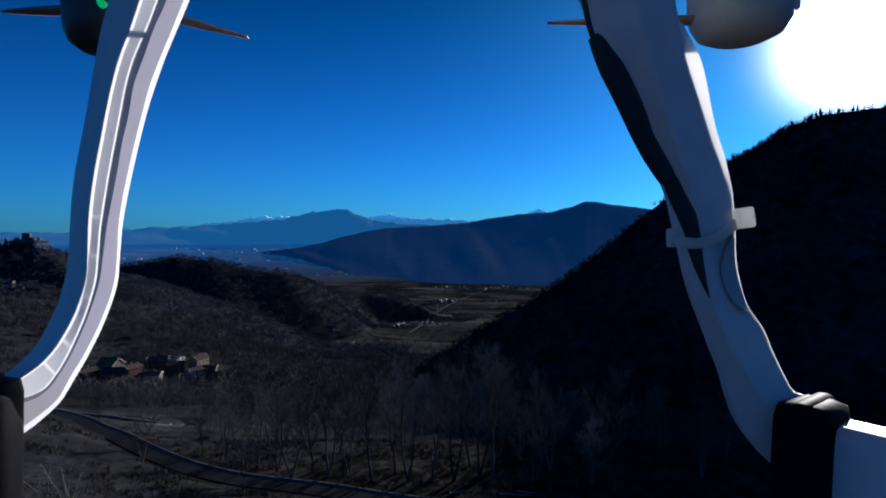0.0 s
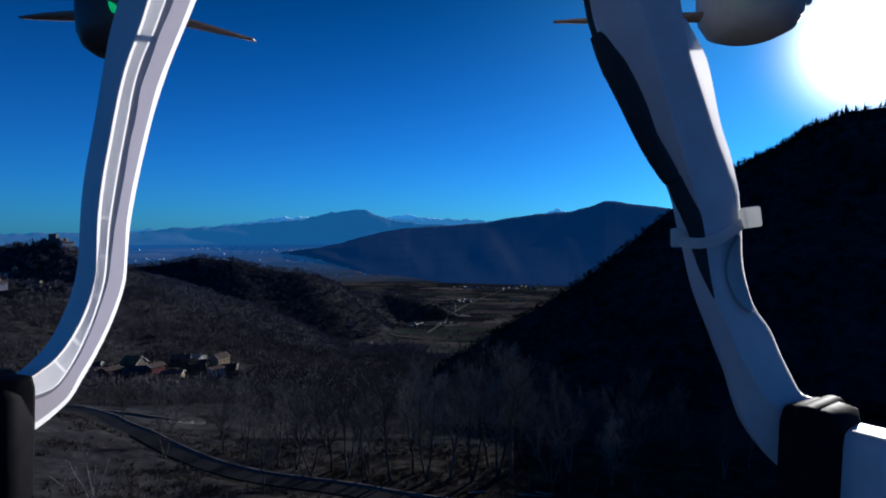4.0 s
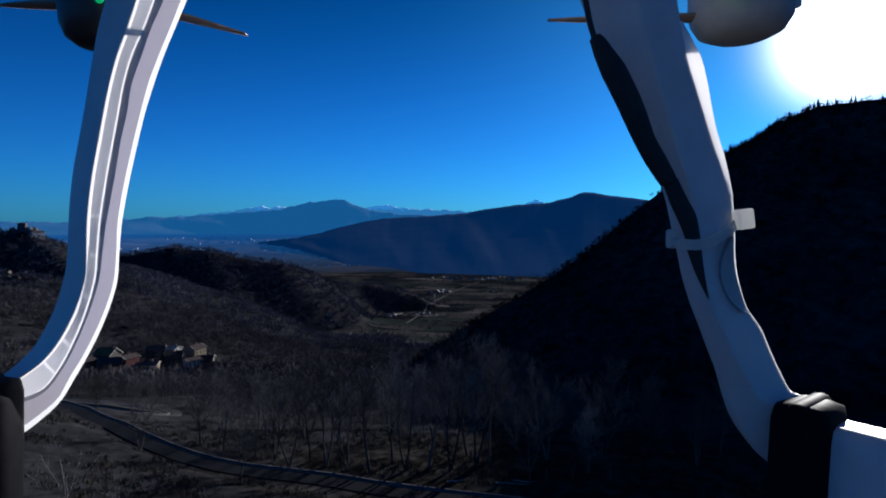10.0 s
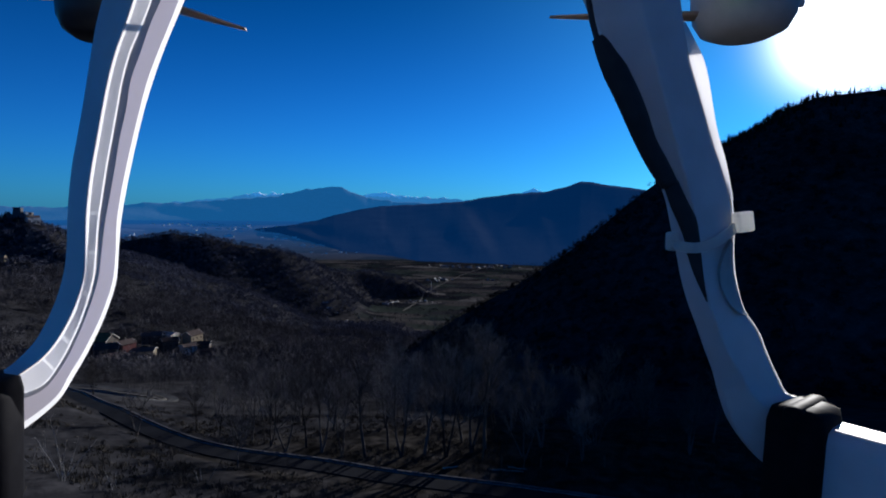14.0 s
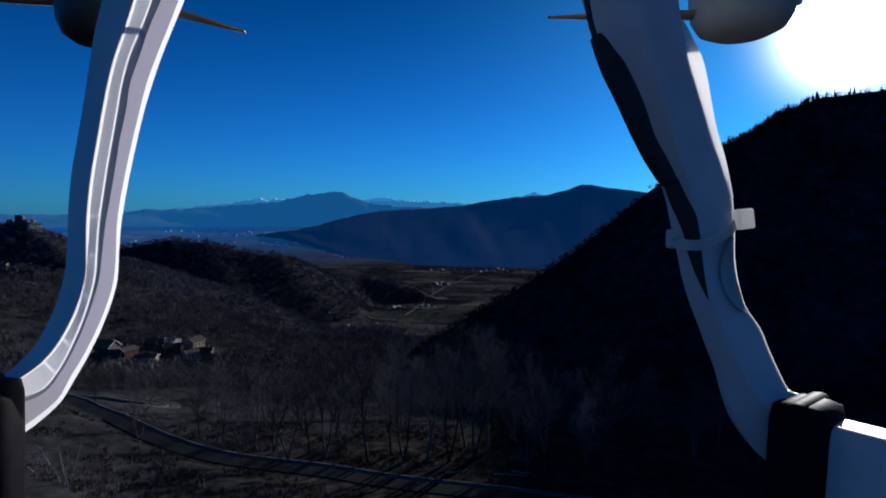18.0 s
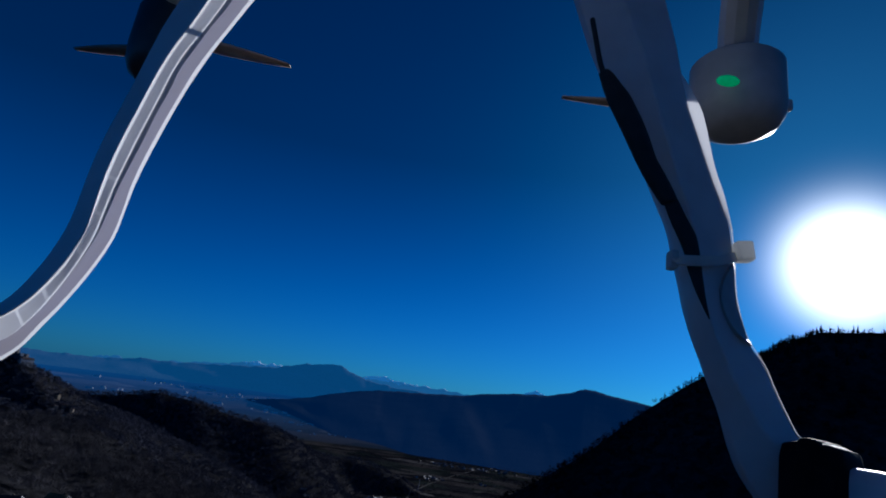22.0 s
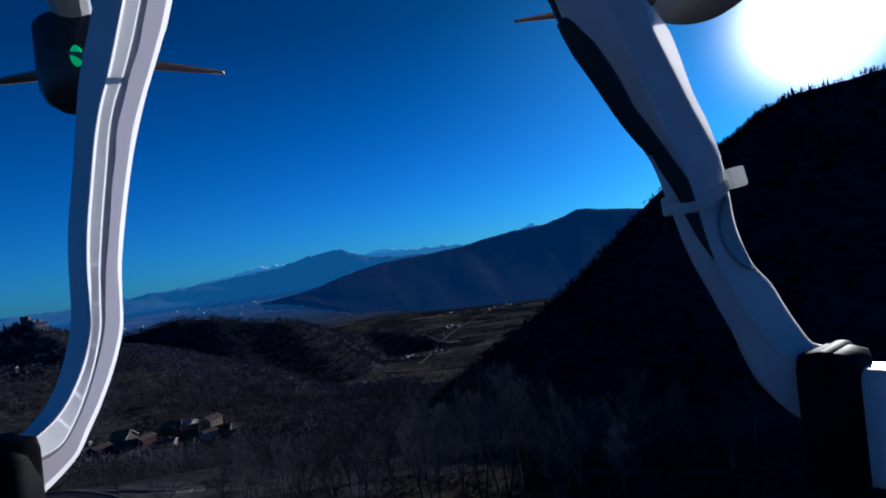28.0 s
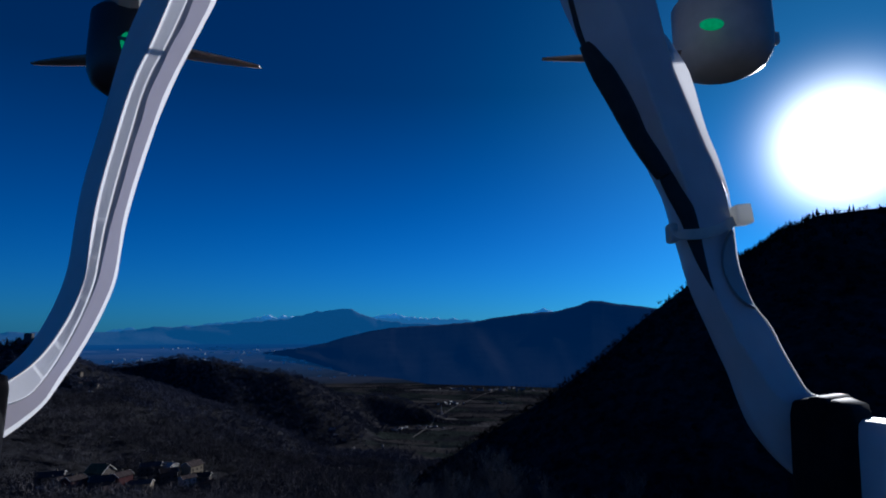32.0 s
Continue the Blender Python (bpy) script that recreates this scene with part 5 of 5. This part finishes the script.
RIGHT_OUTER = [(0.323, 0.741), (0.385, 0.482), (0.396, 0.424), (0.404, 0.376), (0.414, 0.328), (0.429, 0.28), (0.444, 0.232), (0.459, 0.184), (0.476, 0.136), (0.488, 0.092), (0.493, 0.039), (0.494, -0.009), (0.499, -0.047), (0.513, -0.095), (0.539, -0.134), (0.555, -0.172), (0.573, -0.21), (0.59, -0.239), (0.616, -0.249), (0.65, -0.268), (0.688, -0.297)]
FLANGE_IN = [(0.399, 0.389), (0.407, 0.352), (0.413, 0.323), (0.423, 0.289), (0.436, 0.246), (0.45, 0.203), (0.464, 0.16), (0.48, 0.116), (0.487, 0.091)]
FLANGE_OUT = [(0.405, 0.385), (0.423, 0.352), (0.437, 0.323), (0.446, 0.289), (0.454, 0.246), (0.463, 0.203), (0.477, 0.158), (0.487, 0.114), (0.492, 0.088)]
HOLLOW_IN = [(0.493, 0.024), (0.481, 0.001), (0.473, -0.023), (0.473, -0.047), (0.481, -0.071), (0.496, -0.093), (0.513, -0.106)]
HOLLOW_OUT = [(0.494, 0.02), (0.494, 0.001), (0.495, -0.023), (0.499, -0.047), (0.506, -0.071), (0.513, -0.093), (0.521, -0.107)]


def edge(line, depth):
    """A smooth line in space along sight lines, at a depth chosen to suit the view."""
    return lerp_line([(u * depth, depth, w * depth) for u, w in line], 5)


def loft(lines, closed=False):
    """A skin across neighbouring lines; closed turns it into a solid with capped ends."""
    bm = bmesh.new()
    rows = [[bm.verts.new(p) for p in line] for line in lines]
    pairs = list(zip(rows, rows[1:] + rows[:1])) if closed else list(zip(rows, rows[1:]))
    for a, b in pairs:
        for i in range(len(a) - 1):
            bm.faces.new((a[i], a[i + 1], b[i + 1], b[i]))
    if closed:
        bm.faces.new([r[0] for r in rows])
        bm.faces.new([r[-1] for r in rows][::-1])
    bmesh.ops.recalc_face_normals(bm, faces=bm.faces)
    return bm


def shifted(line, dx, dy, dz=0.0):
    return [p + Vector((dx, dy, dz)) for p in line]


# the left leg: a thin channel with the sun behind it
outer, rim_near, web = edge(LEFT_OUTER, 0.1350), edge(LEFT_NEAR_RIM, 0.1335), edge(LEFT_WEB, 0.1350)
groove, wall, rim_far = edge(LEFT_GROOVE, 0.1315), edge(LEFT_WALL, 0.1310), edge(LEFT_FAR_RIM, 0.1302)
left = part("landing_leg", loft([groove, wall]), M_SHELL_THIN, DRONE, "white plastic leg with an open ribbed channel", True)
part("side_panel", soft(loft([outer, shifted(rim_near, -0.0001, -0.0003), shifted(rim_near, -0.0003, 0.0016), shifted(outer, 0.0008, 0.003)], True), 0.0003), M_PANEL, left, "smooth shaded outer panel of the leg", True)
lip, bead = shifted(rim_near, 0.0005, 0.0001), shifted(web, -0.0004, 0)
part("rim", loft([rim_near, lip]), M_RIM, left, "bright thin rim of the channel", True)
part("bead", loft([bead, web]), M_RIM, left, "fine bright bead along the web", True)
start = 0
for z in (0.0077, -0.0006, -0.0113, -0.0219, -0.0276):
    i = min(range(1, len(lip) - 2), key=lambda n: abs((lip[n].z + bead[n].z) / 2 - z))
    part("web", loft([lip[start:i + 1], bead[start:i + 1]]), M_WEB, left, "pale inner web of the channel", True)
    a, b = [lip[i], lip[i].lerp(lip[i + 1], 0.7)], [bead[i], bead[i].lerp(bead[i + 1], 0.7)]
    # flat strip of clearer plastic stands in for the rib's sunlit face
    part("rib", loft([a, b]), M_RIM, left, "flat bright strip for a sunlit rib across the channel")
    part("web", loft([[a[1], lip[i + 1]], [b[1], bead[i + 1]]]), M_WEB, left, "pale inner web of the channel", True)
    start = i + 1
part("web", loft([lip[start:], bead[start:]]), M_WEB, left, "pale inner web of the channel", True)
# the step's shade is put into its darker plastic
part("groove", loft([web, groove]), M_GROOVE, left, "step beside the web, coloured dark for its shade", True)
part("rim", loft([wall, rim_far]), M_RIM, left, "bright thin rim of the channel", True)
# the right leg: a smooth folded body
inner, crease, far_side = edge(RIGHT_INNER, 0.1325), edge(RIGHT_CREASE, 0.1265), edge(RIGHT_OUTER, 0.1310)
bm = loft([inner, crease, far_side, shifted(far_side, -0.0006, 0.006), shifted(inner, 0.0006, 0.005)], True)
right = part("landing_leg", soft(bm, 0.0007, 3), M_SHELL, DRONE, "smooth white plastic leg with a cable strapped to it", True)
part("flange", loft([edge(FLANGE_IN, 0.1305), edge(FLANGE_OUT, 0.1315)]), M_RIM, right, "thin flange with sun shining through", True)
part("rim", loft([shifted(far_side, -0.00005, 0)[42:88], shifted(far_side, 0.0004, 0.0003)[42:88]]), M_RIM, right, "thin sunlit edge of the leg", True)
# grey piece laid on the leg, its colour standing in for a hollow's shade
part("hollow_shade", soft(loft([edge(HOLLOW_IN, 0.1276), edge(HOLLOW_OUT, 0.1302), shifted(edge(HOLLOW_OUT, 0.1302), 0, 0.002), shifted(edge(HOLLOW_IN, 0.1276), 0, 0.002)], True), 0.0002), M_POD, right, "grey piece for the shaded hollow at the leg's edge", True)


def strap(points, widths, thick):
    """A flattened cable along a line, with its half width at each point."""
    n = len(points) - 1
    return sweep(points, [(math.cos(k * math.pi / 6), thick * math.sin(k * math.pi / 6)) for k in range(12)], 6, scale=lambda t: float(np.interp(t * n, range(n + 1), widths)))


part("cable", tube([(0.0293, 0.1280, 0.0616), (0.0304, 0.1265, 0.0536), (0.0311, 0.1255, 0.0484), (0.0322, 0.1250, 0.0441)], 0.00065, 6), M_CABLE, right, "thin black cable")
part("sleeve", strap([(0.0320, 0.1252, 0.0451), (0.0330, 0.1252, 0.0437), (0.0344, 0.1252, 0.0410), (0.0361, 0.1252, 0.0380), (0.0387, 0.1252, 0.0329), (0.0407, 0.1252, 0.0284), (0.0428, 0.1252, 0.0233), (0.0452, 0.1252, 0.0190), (0.0473, 0.1252, 0.0155), (0.0480, 0.1252, 0.0143)], [0.00132, 0.00181, 0.00229, 0.00277, 0.00277, 0.00265, 0.00229, 0.00229, 0.00205, 0.00181], 0.7), M_CABLE, right, "thick black cable sleeve", True)
part("cable", strap([(0.0483, 0.1255, 0.0148), (0.0502, 0.1255, 0.0104), (0.0520, 0.1255, 0.0068), (0.0531, 0.1255, 0.0031), (0.0536, 0.1255, 0.0001), (0.0546, 0.1255, -0.0041), (0.0557, 0.1255, -0.0077), (0.0567, 0.1255, -0.0105)], [0.00169, 0.00193, 0.00205, 0.00169, 0.00157, 0.00109, 0.00054, 0.00012], 0.4), M_CABLE, right, "flat black cable tail", True)
tie = part("cable_tie", soft(sweep([(0.0512, 0.1300, 0.0029), (0.0505, 0.1262, 0.0016), (0.0521, 0.1238, 0.0011), (0.0545, 0.1238, 0.0013), (0.0587, 0.1262, 0.0025), (0.0628, 0.1292, 0.0045), (0.0650, 0.1310, 0.0057)],
                              [(-0.0011, -0.0004), (0.0011, -0.0004), (0.0011, 0.0004), (-0.0011, 0.0004)], 6), 0.00015), M_NYLON, right, "milky nylon cable tie")
bm = box_bm((0.0036, 0.0036, 0.0045), (0, 0, 0), 0.0006)
bmesh.ops.rotate(bm, cent=(0, 0, 0), matrix=Matrix.Rotation(radians(-7), 3, "Y"), verts=bm.verts)
bmesh.ops.translate(bm, vec=(0.0664, 0.1305, 0.0068), verts=bm.verts)
part("tie_head", bm, M_NYLON, tie)
part("tie_end", box_bm((0.0019, 0.0036, 0.0042), (0.0502, 0.1290, 0.0024), 0.0007), M_NYLON, tie)


def grip(name, at, size, turn, parent, label):
    """A moulded rubber band round the skid, with a raised rim."""
    bm = box_bm(size, (0, 0, 0), min(size) * 0.3)
    bm2 = bmesh.new()
    bmesh.ops.create_cube(bm2, size=1.0)
    bmesh.ops.scale(bm2, vec=(size[0] * 0.35, size[1] * 1.04, size[2] * 1.04), verts=bm2.verts)
    bmesh.ops.bevel(bm2, geom=bm2.edges[:], offset=min(size) * 0.16, segments=3, affect="EDGES", profile=0.6)
    me = bpy.data.meshes.new("tmp")
    bm2.to_mesh(me)
    bm2.free()
    bm.from_mesh(me)
    bpy.data.meshes.remove(me)
    bmesh.ops.rotate(bm, cent=(0, 0, 0), matrix=Euler([radians(a) for a in turn]).to_matrix(), verts=bm.verts)
    bmesh.ops.translate(bm, vec=at, verts=bm.verts)
    return part(name, bm, M_RUBBER, parent, label, True)


bm = box_bm((0.05, 0.0125, 0.024), (0.024, 0, 0), 0.003)
bmesh.ops.rotate(bm, cent=(0, 0, 0), matrix=Euler((0, radians(3), radians(-49))).to_matrix(), verts=bm.verts)
bmesh.ops.translate(bm, vec=(0.0806, 0.1265, -0.0478), verts=bm.verts)
part("skid", bm, M_SHELL, DRONE, "white plastic landing skid", True)
grip("skid_grip", (0.0783, 0.1268, -0.0468), (0.0115, 0.0165, 0.0290), (0, 3, -49), DRONE, "black rubber grip on the skid")
part("skid", box_bm((0.0225, 0.009, 0.0135), (-0.118, 0.1314, -0.0405), 0.0018), M_SHELL, DRONE, "white plastic landing skid")
grip("skid_grip", (-0.0952, 0.1200, -0.0418), (0.0135, 0.0135, 0.0300), (0, 0, 14), DRONE, "black rubber grip on the skid")


def pod(at, r, h, mat, label):
    """A motor housing: a cup with a rounded foot."""
    prof = [(0.0, 0.0), (0.55, 0.01), (0.82, 0.09), (0.96, 0.24), (1.0, 0.45), (1.0, 1.0), (0.9, 1.06), (0.0, 1.06)]
    bm = bmesh.new()
    n = 28
    rings = [[bm.verts.new((r * p * math.cos(2 * math.pi * k / n), r * p * math.sin(2 * math.pi * k / n), h * q)) for k in range(n)] for p, q in prof[1:-1]]
    for a, b in zip(rings, rings[1:]):
        for k in range(n):
            m = (k + 1) % n
            bm.faces.new((a[k], a[m], b[m], b[k]))
    bm.faces.new(rings[0][::-1])
    bm.faces.new(rings[-1])
    bmesh.ops.translate(bm, vec=at, verts=bm.verts)
    return part("motor_pod", bm, mat, DRONE, label, True)


def led(at, size, parent):
    bm = bmesh.new()
    bmesh.ops.create_icosphere(bm, subdivisions=3, radius=1)
    bmesh.ops.scale(bm, vec=size, verts=bm.verts)
    bmesh.ops.translate(bm, vec=at, verts=bm.verts)
    return part("position_light", bm, M_LED, parent, "glowing green lens", True)


pod_l = pod((-0.1107, 0.189, 0.0639), 0.0119, 0.027, M_POD_DARK, "motor pod coloured dark for shade")
led((-0.1044, 0.1778, 0.0770), (0.0018, 0.0018, 0.0034), pod_l)
pod_r = pod((0.0856, 0.171, 0.0606), 0.0142, 0.0225, M_POD, "grey motor pod")
led((0.0749, 0.1544, 0.0672), (0.0034, 0.0018, 0.0016), pod_r)
part("screw_cap", box_bm((0.0025, 0.0025, 0.0038), (0.0994, 0.1674, 0.0700), 0.0008), M_SHELL, pod_r)


def blade(root, tip, chord, parent):
    """A twisted tapering propeller blade."""
    a, b = Vector(root), Vector(tip)
    d = (b - a).normalized()
    bm = bmesh.new()
    rings = []
    for k in range(13):
        t = k / 12
        c = chord * (0.55 + 1.1 * t - 1.45 * t * t) + 0.0006
        tw = -radians(22 - 14 * t)
        flat = Vector((0, 1, 0)) * math.cos(tw) + Vector((0, 0, 1)) * math.sin(tw)
        flat = (flat - d * flat.dot(d)).normalized()
        thin = d.cross(flat) * (0.0007 - 0.0004 * t)
        p = a + (b - a) * t
        rings.append([bm.verts.new(p + flat * c * u + thin * v) for u, v in ((-0.5, 0), (-0.2, 1), (0.2, 0.8), (0.5, 0), (0.1, -0.6), (-0.3, -0.7))])
    for x, y in zip(rings, rings[1:]):
        for k in range(6):
            m = (k + 1) % 6
            bm.faces.new((x[k], x[m], y[m], y[k]))
    bm.faces.new(rings[0][::-1])
    bm.faces.new(rings[-1])
    return part("propeller_blade", bm, M_BLADE, parent, "thin brown propeller blade at rest", True)


blade((-0.1062, 0.178, 0.0772), (-0.0525, 0.156, 0.0566), 0.0066, pod_l)
blade((-0.1140, 0.192, 0.0790), (-0.1560, 0.205, 0.0840), 0.0062, pod_l)
blade((0.0810, 0.171, 0.0668), (0.0300, 0.171, 0.0660), 0.0054, pod_r)
# the arms and hull above the lens
for pts in ([(0, 0.03, 0.125), (-0.075, 0.12, 0.115), (-0.1107, 0.189, 0.092)], [(0, 0.03, 0.125), (0.06, 0.11, 0.112), (0.0856, 0.171, 0.087)], [(-0.052, 0.134, 0.095), (-0.06, 0.132, 0.105), (-0.07, 0.122, 0.113)], [(0.03, 0.134, 0.095), (0.04, 0.128, 0.104), (0.056, 0.11, 0.112)]):
    part("arm", tube(pts, 0.006, 6, 12), M_SHELL, DRONE)
bm = bmesh.new()
bmesh.ops.create_icosphere(bm, subdivisions=3, radius=1)
bmesh.ops.scale(bm, vec=(0.06, 0.08, 0.026), verts=bm.verts)
bmesh.ops.translate(bm, vec=(0, -0.01, 0.135), verts=bm.verts)
part("hull", bm, M_SHELL, DRONE, "rounded white plastic hull", True)
